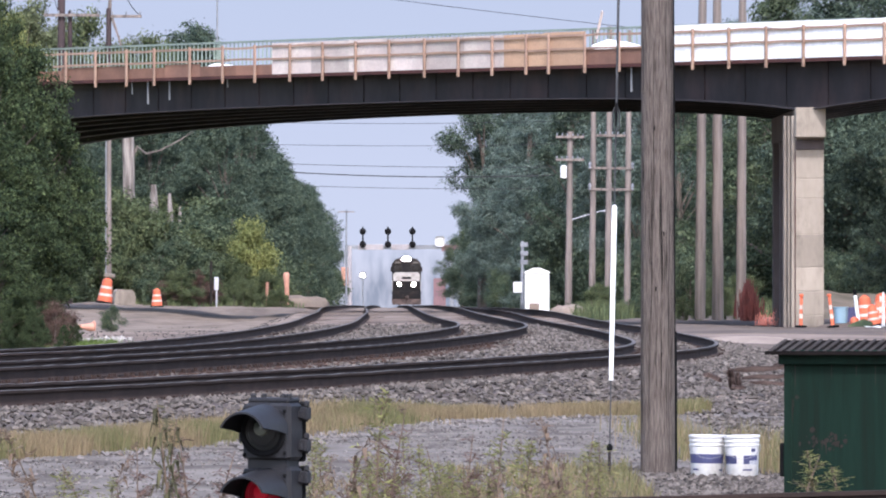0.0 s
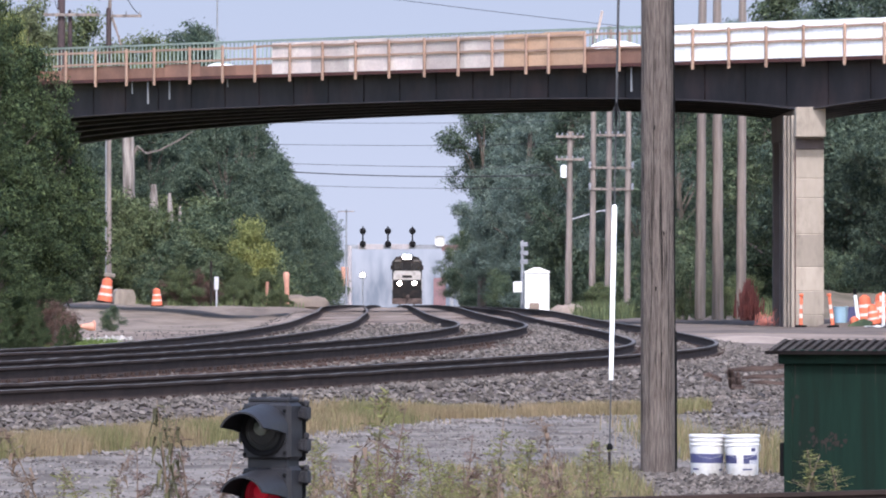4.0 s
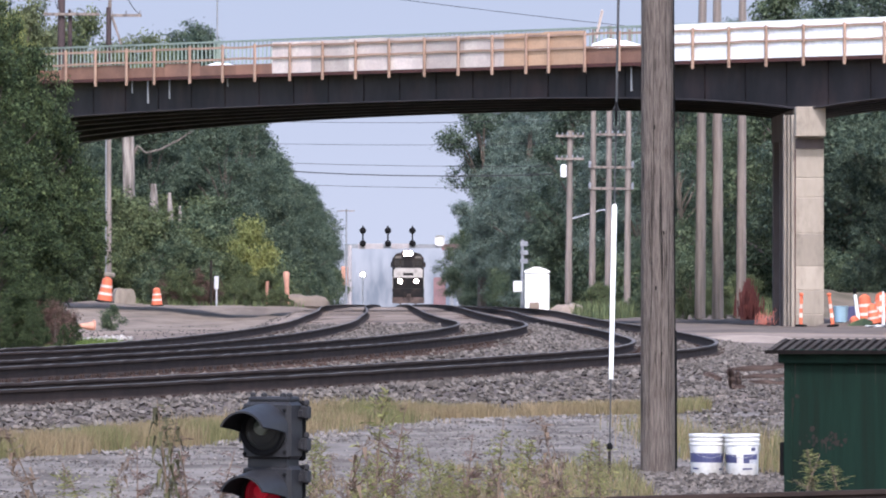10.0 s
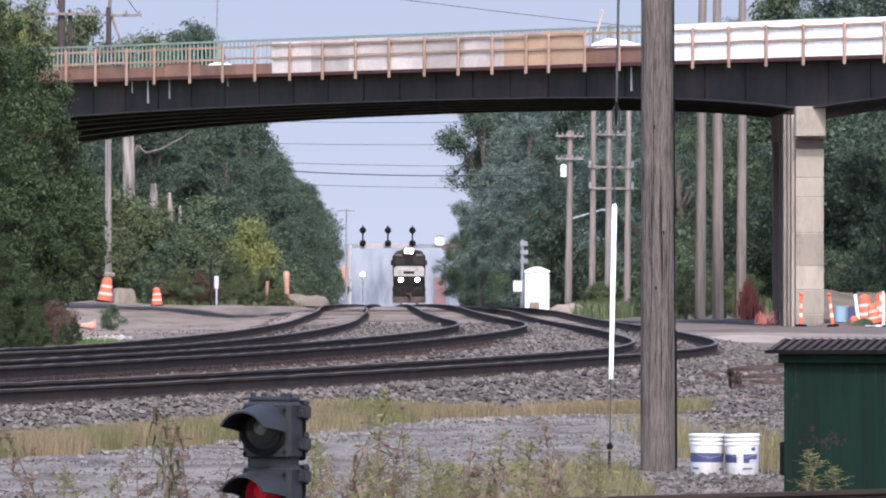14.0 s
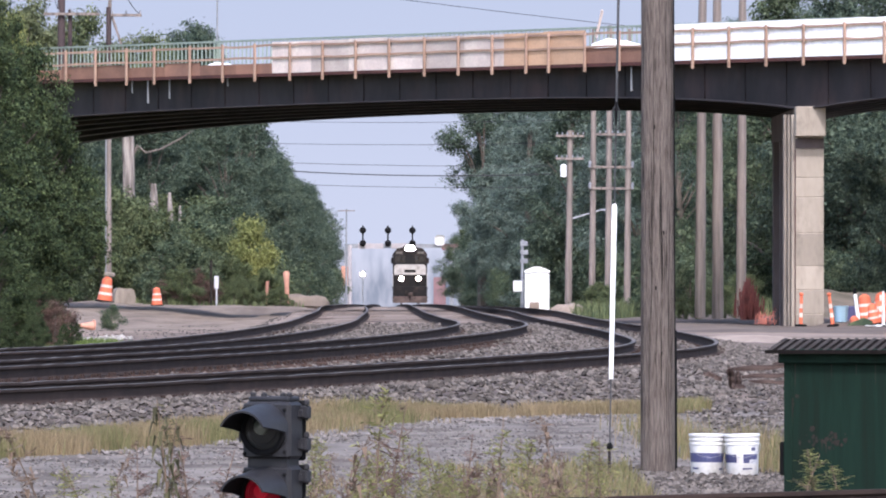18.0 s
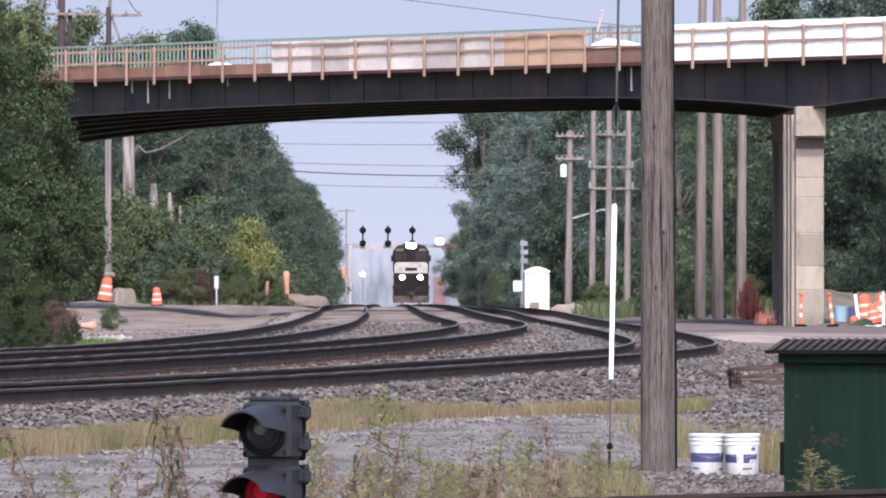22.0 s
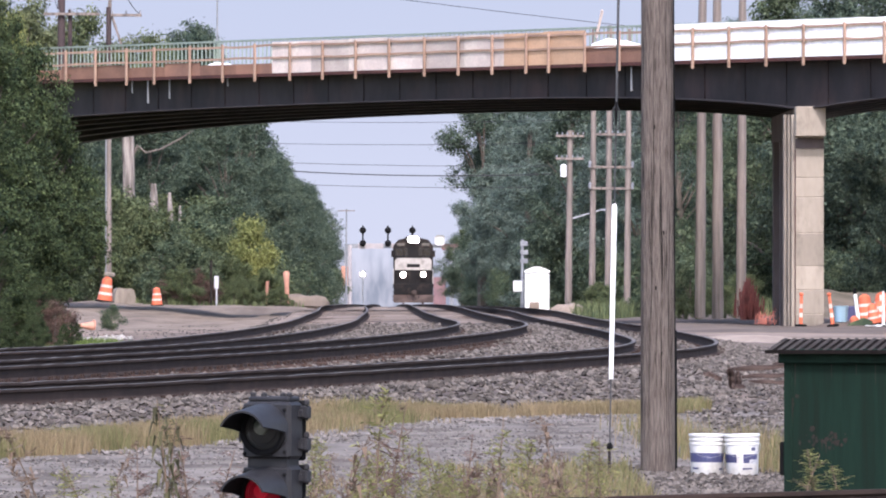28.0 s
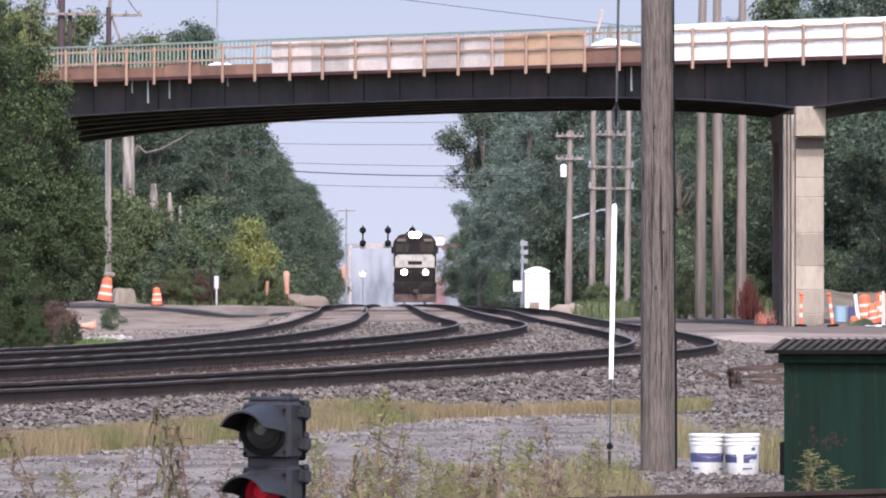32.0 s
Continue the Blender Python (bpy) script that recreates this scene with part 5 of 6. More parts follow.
# green equipment box with tin roof
bx = thing("equipment_box", pose(2.49, 57.6, 0, 0, 0, -8), "green painted steel equipment box with corrugated tin roof", "equipment box")
part("body", Geo().box(0, 1.9, 0, 1.0, 0.02, 1.20, 0.008), M_GREEN, bx, "green enamel with rust spots")
part("plinth", Geo().box(-0.03, 1.93, -0.03, 1.03, -0.2, 0.05), M_CONCRETE, bx)
part("eave", Geo().box(-0.045, 1.95, -0.05, 0.0, 1.095, 1.178, 0.006), M_GREEN, bx, "green eave board")
part("corner_strip", Geo().box(-0.006, 0.05, -0.012, 0.0, 0.05, 1.11), M_GREEN, bx)
roof, n = Geo(), 8
for j, (yy, zz) in enumerate(((-0.12, 1.185), (1.15, 1.262), (1.15, 1.25), (-0.12, 1.172))):
    roof.v += [(-0.13 + 2.2 * i / n, yy, zz) for i in range(n + 1)]
for j in range(4):
    a, b = j * (n + 1), ((j + 1) % 4) * (n + 1)
    roof.f += [(a + i, a + i + 1, b + i + 1, b + i) for i in range(n)]
# Sheet below the ribs is dark in place of the shade they cast.
roof_ob = part("roof", roof, M_TINDARK, bx, "corrugated tarnished tin sheet, rib shade put into its dark colour")
for i in range(33):
    x = -0.12 + 0.066 * i
    part("rib", Geo().add([(x, -0.112, 1.1865), (x + 0.030, -0.112, 1.1865), (x + 0.024, -0.112, 1.1945), (x + 0.006, -0.112, 1.1945), (x, 1.152, 1.2625), (x + 0.030, 1.152, 1.2625), (x + 0.024, 1.152, 1.2705), (x + 0.006, 1.152, 1.2705)], [(0, 1, 2, 3), (7, 6, 5, 4), (0, 4, 5, 1), (1, 5, 6, 2), (2, 6, 7, 3), (3, 7, 4, 0)]), M_TIN, roof_ob)
part("drip_edge", Geo().box(-0.135, 2.075, -0.128, -0.114, 1.166, 1.193), M_TINDARK, roof_ob, "dark turned-down front edge")
part("hasp", Geo().box(-0.045, 0.0, 0.05, 0.2, 0.28, 0.52, 0.008), M_BLACK, bx, "black side hinge")
rs = random.Random(4)
for i in range(64):
    if i < 50:
        cx, cz, r = rs.gauss(0.29, 0.075), rs.gauss(0.535, 0.026), rs.uniform(0.003, 0.014)
    else:
        cx, cz, r = rs.choice(((0.05, 0.83), (0.055, 0.80), (0.09, 0.855), (0.2, 0.62), (0.05, 0.76))) + (rs.uniform(0.006, 0.018),)
    k = 7
    g = Geo()
    g.add([(cx + r * rs.uniform(.6, 1.3) * math.cos(a * math.tau / k), -0.0025, cz + 1.2 * r * rs.uniform(.6, 1.3) * math.sin(a * math.tau / k)) for a in range(k)], [tuple(range(k))])
    part("rust_spot", g, M_RUST, bx)

for cx, z0, z1, w in ((0.055, 0.66, 0.79, 0.005), (0.075, 0.9, 1.09, 0.006), (0.3, 0.43, 0.52, 0.005), (0.27, 0.45, 0.53, 0.004), (0.34, 0.98, 1.09, 0.004), (0.52, 1.0, 1.09, 0.006), (0.66, 0.93, 1.09, 0.005)):
    g = Geo()
    g.add([(cx - w, -0.0022, z1), (cx - w * 0.6, -0.0022, (z0 + z1) / 2), (cx, -0.0022, z0), (cx + w * 0.7, -0.0022, (z0 + z1) / 2), (cx + w, -0.0022, z1)], [(0, 1, 2, 3, 4)])
    part("rust_run", g, M_RUST, bx, "thin rust run")

# dwarf signal
sg = thing("railway_signal", pose(-0.735, 33.3, 0, 0, 0, -25), "grey two-lamp dwarf signal showing a red lens", "railway signal")


def lamp_unit(z, lens, boss, txt):
    h = part("housing", Geo().box(-0.11, 0.11, -0.02, 0.115, z + 0.006, z + 0.25, 0.016), M_SIGNAL, sg, "blue-grey painted cast housing")
    part("door_rim", Geo().box(-0.104, 0.104, -0.034, -0.018, z + 0.014, z + 0.242, 0.006), M_SIGNAL, h)
    part("back_case", Geo().box(-0.09, 0.116, 0.108, 0.132, z, z + 0.252, 0.008), M_BLACK, h, "black rear case")
    part("lens", Geo().lathe([(0.085, 0.004), (0.076, 0.008), (0.072, 0.006), (0.064, 0.012), (0.060, 0.010), (0.05, 0.016), (0.01, 0.020)], 28, m=Matrix.Translation((-0.005, -0.036, z + 0.132)) @ pose(0, 0, 0, 90)), lens, h, txt, True)
    part("bezel", Geo().lathe([(0.106, 0), (0.106, 0.012), (0.098, 0.016), (0.084, 0.012), (0.084, 0)], 28, m=Matrix.Translation((-0.005, -0.036, z + 0.128)) @ pose(0, 0, 0, 90)), M_BLACK, h, "black lens ring", True)
    part("lens_boss", Geo().lathe([(0.034, 0), (0.03, 0.02), (0.012, 0.03)], 20, m=Matrix.Translation((-0.005, -0.05, z + 0.142)) @ pose(0, 0, 0, 90)), boss, h, "", True)
    hood, n = Geo(), 28
    for r in (0.112, 0.104):
        for i in range(n + 1):
            a = radians(-12 + 204 * i / n)
            for t in (0, 1):
                q = min(1, max(0, (math.sin(max(0, min(math.pi, a))) - 0.20) / 0.22))
                reach = 0.015 + 0.200 * q * q * (3 - 2 * q)
                y = -0.03 - t * reach
                hood.v.append((-0.005 + r * math.cos(a), y, z + 0.132 + r * math.sin(a) - t * 0.03))
    k = 2 * (n + 1)
    for i in range(n):
        a = 2 * i
        hood.f += [(a, a + 2, a + 3, a + 1), (k + a, k + a + 1, k + a + 3, k + a + 2), (a + 1, a + 3, k + a + 3, k + a + 1), (a, k + a, k + a + 2, a + 2)]
    hood.f += [(0, 1, k + 1, k), (2 * n, k + 2 * n, k + 2 * n + 1, 2 * n + 1)]
    part("hood", hood, M_SIGNAL, h, "grey visor, black inside", True)
    part("hood_lining", Geo().add([(x * 0.90 - 0.0005, y + 0.004, (zz - z - 0.132) * 0.90 + z + 0.132) for x, y, zz in hood.v[:k]], [(2 * i, 2 * i + 1, 2 * i + 3, 2 * i + 2) for i in range(n)]), M_BLACK, h, "", True)
    for zz in (z + 0.07, z + 0.205):
        hg = part("hinge", Geo().box(0.108, 0.146, 0.07, 0.118, zz - 0.028, zz + 0.026, 0.006), M_SIGNAL, h, "hinge lug")
        part("pin", Geo().tube([(0.138, 0.085, zz - 0.036), (0.138, 0.085, zz + 0.044)], 0.008, 8), M_BLACK, hg)
        part("leaf_plate", Geo().box(0.084, 0.128, 0.062, 0.074, zz - 0.022, zz + 0.010, 0.003), M_SIGNAL, hg)
        part("hinge_nut", Geo().lathe([(0.012, 0), (0.012, 0.016), (0.007, 0.022)], 8, (0.138, 0.085, zz + 0.03)), M_SIGNAL, hg)
    for dx, dz in ((-0.094, 0.03), (-0.094, 0.22), (0.094, 0.04), (0.094, 0.215)):
        part("bolt", Geo().lathe([(0.008, 0), (0.008, 0.008), (0.004, 0.011)], 8, m=Matrix.Translation((dx, -0.033, z + dz)) @ pose(0, 0, 0, 90)), M_BLACK, h)


lamp_unit(0.965, M_LENS_CLEAR, M_LENS_BOSS, "unlit smoky lens")
lamp_unit(0.695, M_LENS_RED, M_LENS_REDBOSS, "glowing deep red lens")
part("cap", Geo().box(-0.095, 0.098, -0.005, 0.108, 1.212, 1.236, 0.008), M_SIGNAL, sg, "cast top cap")
for x in (-0.08, -0.03, 0.06, 0.088):
    part("nut", Geo().lathe([(0.013, 0), (0.013, 0.014), (0.008, 0.02)], 8, (x, 0.02, 1.233)), M_SIGNAL, sg)
part("collar", Geo().box(-0.092, 0.092, -0.01, 0.105, 0.940, 0.975), M_SIGNAL, sg)
part("stem", Geo().tube([(0, 0.05, -0.2), (0, 0.05, 0.71)], 0.055, 16), M_SIGNAL, sg, smooth=True)
part("base", Geo().box(-0.16, 0.16, -0.08, 0.24, -0.1, 0.06, 0.01), M_CONCRETE, sg)


# ---------------------------------------------------------------- building site
def drum(x, y, k=1.0, label="orange and white striped traffic drum on the bank", up=0.0, tilt=None):
    d = thing("traffic_drum", pose(x, y, land(x, y) + up, 0, rt.uniform(-2, 2) if tilt is None else tilt, rt.uniform(0, 90) if tilt is None else 0) @ Matrix.Diagonal((k, k, k, 1)), label, "traffic drum", "traffic drums")
    part("base", Geo().lathe([(0.36, 0), (0.36, 0.06), (0.3, 0.08)], 16), M_BLACK, d)
    zs = [0.06, 0.29, 0.39, 0.58, 0.68, 0.90]
    for i in range(5):
        r0, r1 = 0.30 - 0.022 * i, 0.295 - 0.022 * (i + 1) + 0.008
        part("band", Geo().lathe([(r0, zs[i]), (r1, zs[i + 1])], 18), (M_ORANGE, M_REFLECT)[i % 2], d, ("orange plastic", "white reflective band")[i % 2], True)
    part("handle", Geo().lathe([(0.19, 0.9), (0.12, 0.96), (0.05, 1.0)], 12), M_ORANGE, d)
    return d


def tube_marker(x, y, h=0.95, lean=0.0):
    d = thing("channelizer_post", pose(x, y, land(x, y), 0, lean, 0), "slim orange delineator post with white bands", "traffic post", "delineator posts")
    part("foot", Geo().lathe([(0.2, 0), (0.2, 0.06), (0.08, 0.08)], 12), M_BLACK, d)
    zs = [0.08, 0.3, 0.45, 0.6, 0.75, h]
    for i in range(5):
        part("band", Geo().lathe([(0.065 - 0.003 * i, zs[i]), (0.062 - 0.003 * i, zs[i + 1])], 12), (M_ORANGE, M_REFLECT)[i % 2], d, "", True)
    part("grip", Geo().lathe([(0.03, h), (0.075, h + 0.04), (0.075, h + 0.09), (0.03, h + 0.12)], 10), M_ORANGE, d)


drum(-14.68, 343, 1.12, "leaning orange and white striped traffic drum on the bank", berm(-14.68, 343) - land(-14.68, 343), 8)
drum(-12.40, 343, 0.81, up=berm(-12.40, 343) - land(-12.40, 343))
for x, y, k, tl in ((14.02, 262, 1.0, -4), (14.3, 260.2, 0.86, 7), (14.12, 258.6, 0.72, -9), (14.75, 259, 0.9, 3), (15.2, 262, 0.95, 2), (14.55, 263.8, 1.05, 5)):
    drum(x, y, k, "orange and white striped traffic drum by the bridge pier", 0, tl)
bar = thing("barricade", pose(14.62, 257.4, land(14.62, 257.4), 0, 0, 4), "white and orange striped folding barricade by the pier", "barricade")
for i, z in enumerate((0.42, 0.78)):
    board = part("rail", Geo().box(-0.42, 0.6, -0.03, 0.03, z, z + 0.2, 0.006), M_REFLECT, bar, "white reflective board")
    for k in range(3):
        x = -0.34 + 0.32 * k
        part("stripe", Geo().add([(x, -0.034, z + 0.005), (x + 0.13, -0.034, z + 0.005), (x + 0.23, -0.034, z + 0.195), (x + 0.1, -0.034, z + 0.195)], [(0, 1, 2, 3)]), M_ORANGE, board, "orange stripe")
for x, q in ((-0.3, -0.25), (0.5, -0.25), (-0.3, 0.25), (0.5, 0.25)):
    part("leg", Geo().tube([(x, q * 0.1, 1.1), (x, q, 0.0)], 0.025, 6), M_WHITE, bar)
tube_marker(11.85, 262, 1.0, 1)
tube_marker(12.72, 258, 1.0, -7)
mp = thing("marker_post", pose(13.72, 261, land(13.72, 261), 0, -7, 0), "white marker post with dark tip", "marker post")
part("shaft", Geo().lathe([(0.2, 0), (0.06, 0.1), (0.06, 1.0), (0.03, 1.02)], 12), M_WHITE, mp, smooth=True)
part("tip", Geo().lathe([(0.06, 1.02), (0.055, 1.2), (0.01, 1.22)], 12), M_BLACK, mp, "black tip", True)
lone("ball_float", Geo().lathe([(0.01, 0), (0.12, 0.05), (0.16, 0.16), (0.12, 0.27), (0.01, 0.32)], 14), M_ORANGE, pose(13.5, 259.6, land(13.5, 259.6)), "faded red plastic ball on the ground", "ball", smooth=True)
lone("green_sheet", Geo().prism([(-0.5, 0), (0.5, 0), (0.3, 0.16), (0.05, 0.25), (-0.3, 0.12)], -0.2, 0.2), M_LEAF_B, pose(13.7, 258.6, land(13.7, 258.6)), "crumpled green plastic sheet on the ground", "plastic sheet")
lone("blue_tub", Geo().lathe([(0.2, 0), (0.24, 0.48), (0.26, 0.52), (0.23, 0.53)], 16), M_BLUEBOX, pose(13.08, 260, land(13.08, 260) + 0.12), "pale blue plastic tub by the pier", "tub", smooth=True)
lone("earth_mound", Geo().lathe([(1.4, 0), (1.1, 0.10), (0.5, 0.18), (0.1, 0.20)], 18), M_DIRT, pose(13.6, 260.5, land(13.6, 260.5) - 0.05), "low heap of earth by the pier", "heap", smooth=True)
lone("dark_bin", Geo().box(-0.3, 0.3, -0.3, 0.3, 0, 0.6, 0.03), M_BLUE, pose(13.6, 264, land(13.6, 264)), "dark blue site bin behind the marker post", "bin")
g, n = Geo(), 34
for j, (dy, hh) in enumerate(((-8.0, 0.0), (-5.0, 0.45), (-2.0, 0.95), (1.0, 1.3), (4.0, 1.4))):
    for i in range(n):
        x = 13.2 + 0.35 * i
        rise = min(1, (i + 0.6) / 4) * min(1, (n - i) / 6)
        g.v.append((x, 308 + dy + 0.3 * noise.noise(Vector((x, j, 0))), land(x, 308 + dy) - 0.1 + 0.78 * hh * rise * (1 + 0.25 * noise.noise(Vector((x * 0.9, j * 0.7, 3))))))
g.f = [(j * n + i, j * n + i + 1, (j + 1) * n + i + 1, (j + 1) * n + i) for j in range(4) for i in range(n - 1)]
lone("earth_bank", g, M_TANEARTH, Matrix(), "low tan bank of bare earth behind the pier", "earth bank", kind="stuff", smooth=True)
lone("sand_heap", Geo().lathe([(1.35, 0), (1.0, 0.045), (0.55, 0.08), (0.05, 0.095)], 20), M_PALESAND, pose(8.15, 208, land(8.15, 208) - 0.01) @ Matrix.Diagonal((1, 9, 1, 1)), "low spread patch of pale sand beside the track", "sand", kind="stuff", smooth=True)
g = Geo()
rs = random.Random(9)
for i in range(190):
    a = Vector((rs.gauss(0, 0.2), rs.uniform(-.3, .3), rs.uniform(0, 0.2)))
    g.tube([a, a + Vector((rs.gauss(0, 0.07), rs.uniform(-.2, .2), rs.uniform(0.4, 1.45) * math.exp(-abs(a.x + 0.05) * 1.6)))], 0.018, 4)
lone("rebar_bundle", g, M_REDRUST, pose(10.38, 268, 0.12), "red-brown rusty reinforcing bars standing upright", "steel bars", kind="stuff")
g = Geo()
for i in range(110):
    a = Vector((rs.gauss(0, 0.17), rs.uniform(-.2, .2), rs.uniform(0, 0.30) * rs.random()))
    g.tube([a, a + Vector((rs.uniform(-.12, .2), 0.1, rs.uniform(-0.05, 0.32)))], 0.006, 4)
lone("orange_netting", g, M_ORANGENET, pose(10.75, 264, 0.0), "crumpled orange safety netting on the ground", "netting", kind="stuff")
def lump(name, x, y, z, w, d, h, mat, label, category, seed, rough=0.16):
    """A rounded, uneven block or heap resting at z."""
    g = Geo().lathe([(1.0, -0.08), (1.0, 0.1), (0.96, 0.45), (0.82, 0.78), (0.55, 0.95), (0.2, 1.0)], 22)
    g.v = [(a * w * (1 + rough * noise.noise(Vector((a * 1.6, b * 1.6, c + seed)))), b * d * (1 + rough * noise.noise(Vector((b, a, c * 2 + seed)))), c * h * (1 + 1.3 * rough * noise.noise(Vector((a * 2.2, b * 2, seed))))) for a, b, c in g.v]
    lone(name, g, mat, pose(x, y, z, 0, 0, 6), label, category, smooth=True)


lone("concrete_block", Geo().prism([(-0.46, 0), (0.46, 0), (0.47, 0.34), (0.40, 0.58), (0.30, 0.66), (-0.30, 0.70), (-0.41, 0.62), (-0.47, 0.3)], -0.3, 0.3), M_CONCRETE, pose(-13.88, 344, berm(-13.88, 344) - 0.02, 0, 0, 14), "worn grey concrete block beside the drums", "block")
lump("earth_mound", -6.35, 356, berm(-6.35, 356) - 0.03, 1.25, 1.6, 0.55, M_BERM, "pale heap of earth and rubble beside the track", "heap", 7, 0.22)
lump("earth_mound", 5.5, 346, land(5.5, 346) - 0.02, 0.85, 0.9, 0.66, M_PALESAND, "pale heap of rubble behind the white cabinet", "heap", 19, 0.2)
lone("sandbag", Geo().box(-0.24, 0.24, -0.12, 0.12, 0, 0.2, 0.05), M_CONCRETE, pose(-14.46, 343, berm(-14.68, 343) + 1.10, 0, 6, 0), "small pale sandbag on top of a drum", "sandbag")
lmk = thing("line_marker", pose(-9.82, 343, berm(-9.82, 343)), "slim pale line marker post with a narrow plate", "marker post")
part("post", Geo().tube([(0, 0, -0.1), (0, 0, 1.2)], 0.04, 8), M_GREY, lmk, smooth=True)
part("plate", Geo().box(-0.095, 0.095, -0.06, -0.045, 0.72, 1.28, 0.006), M_GREY, lmk, "pale grey plate")
lone("orange_marker", Geo().tube([(0, 0, 0), (0, 0, 0.9), (0, 0, 1.45), (0, 0, 1.55)], [0.09, 0.10, 0.15, 0.08], 8), M_FADED, pose(-6.9, 351, berm(-6.9, 351), 0, -2, 0), "faded orange marker post on the bank", "marker post", smooth=True)
lone("orange_marker", Geo().tube([(0, 0, 0), (0, 0, 1.1)], [0.05, 0.07], 8), M_FADED, pose(-7.85, 351, berm(-7.85, 351), 0, 3, 0), "slim faded orange marker post among weeds", "marker post", smooth=True)
lone("brown_marker", Geo().tube([(0, 0, 0), (0, 0, 2.0)], 0.05, 8), M_RUST, pose(-10.2, 348, berm(-10.2, 348)), "rust-brown marker post among weeds", "marker post", smooth=True)

lone("traffic_cone", Geo().lathe([(0.26, 0), (0.26, 0.03), (0.18, 0.05), (0.05, 0.62), (0.03, 0.64)], 16), M_FADED, pose(-10.5, 238, land(-10.5, 238) + 0.15, 0, 86, 200) @ Matrix.Diagonal((0.8, 0.8, 0.8, 1)), "fallen faded orange traffic cone beside a bush", "traffic cone", smooth=True)
g = Geo()
n = 9
g.v = [(-0.55 + 1.1 * i / (n - 1), -0.5 + 1.0 * j / (n - 1), 0.03 + 0.05 * noise.noise(Vector((i * 0.8, j * 0.8, 2))) + q) for q in (0.012, 0) for j in range(n) for i in range(n)]
for q in (0, n * n):
    g.f += [(q + j * n + i, q + j * n + i + 1, q + (j + 1) * n + i + 1, q + (j + 1) * n + i)[::1 if q == 0 else -1] for j in range(n - 1) for i in range(n - 1)]
lone("white_sheet", g, M_WHITE, pose(13.95, 251, land(13.95, 251)), "crumpled white plastic sheet on the ground", "plastic sheet")

# white signal cabinet with its small mast
cab = thing("signal_cabinet", pose(4.30, 362, land(4.3, 362) + 0.02), "white steel signal cabinet with pitched top", "cabinet")
part("body", Geo().box(-0.56, 0.56, -0.5, 0.5, 0.0, 1.86, 0.03), M_WHITE, cab)
part("roof", Geo().prism([(-0.6, 1.86), (0.6, 1.86), (0.56, 1.95), (0.12, 2.12), (-0.12, 2.12), (-0.56, 1.95)], -0.55, 0.55), M_WHITE, cab)
part("vent", Geo().box(-0.35, 0.1, -0.512, -0.5, 0.18, 0.5), M_SAND, cab, "stained vent plate")
ms = thing("signal_mast", pose(3.65, 364, land(3.65, 364)), "grey instrument mast beside the white cabinet", "mast")
part("pole", Geo().tube([(0, 0, 0), (0, 0, 3.3)], [0.09, 0.07], 10), M_STEELPOLE, ms, smooth=True)
for z in (2.2, 2.6, 3.0):
    part("bracket", Geo().box(-0.1, 0.26, -0.08, 0.08, z, z + 0.22, 0.02), M_STEELPOLE, ms)
part("relay_box", Geo().box(-0.42, -0.02, -0.15, 0.15, 0.9, 1.4, 0.03), M_WHITE, ms, "pale relay box")

# bleached dead trunks in the left wood
for x, y, z0, h, r, lean in ((-14.7, 372, 0, 9.6, 0.37, -0.8), (-13.55, 371, 0, 5.9, 0.26, 2.0), (-12.75, 372, 0, 5.5, 0.17, 1), (-12.4, 373, 0, 4.9, 0.12, 0), (-17.9, 372, 0, 6.6, 0.22, 0), (-17.5, 373, 0, 5.0, 0.16, 1)):
    t = thing("dead_trunk", pose(x, y, z0, 0, lean, 0 if h > 8 else rt.uniform(0, 360)), "bleached dead tree trunk in the wood", "dead tree", "dead trunks")
    part("stem", Geo().tube([(0.05 * noise.noise(Vector((i, x, 0))), 0, -0.3 + (h + 0.3) * i / 10) for i in range(11)], [r * (1.05 - 0.03 * i) * (1 + 0.25 * noise.noise(Vector((i * 0.7, x, 4)))) * (0.55 if i == 10 else 1) for i in range(11)], 9), M_DEADWOOD, t, smooth=True)
    if h > 8:
        part("branch", Geo().tube([(0.1, 0, 7.0), (0.45, -0.1, 7.7), (0.85, -0.1, 7.35), (1.5, -0.2, 7.5), (2.4, -0.1, 7.95), (3.1, 0, 8.4)], [0.09, 0.065, 0.05, 0.045, 0.035, 0.015], 6), M_FARPOLE, t, smooth=True)

# broken timbers by the track
rb = random.Random(12)
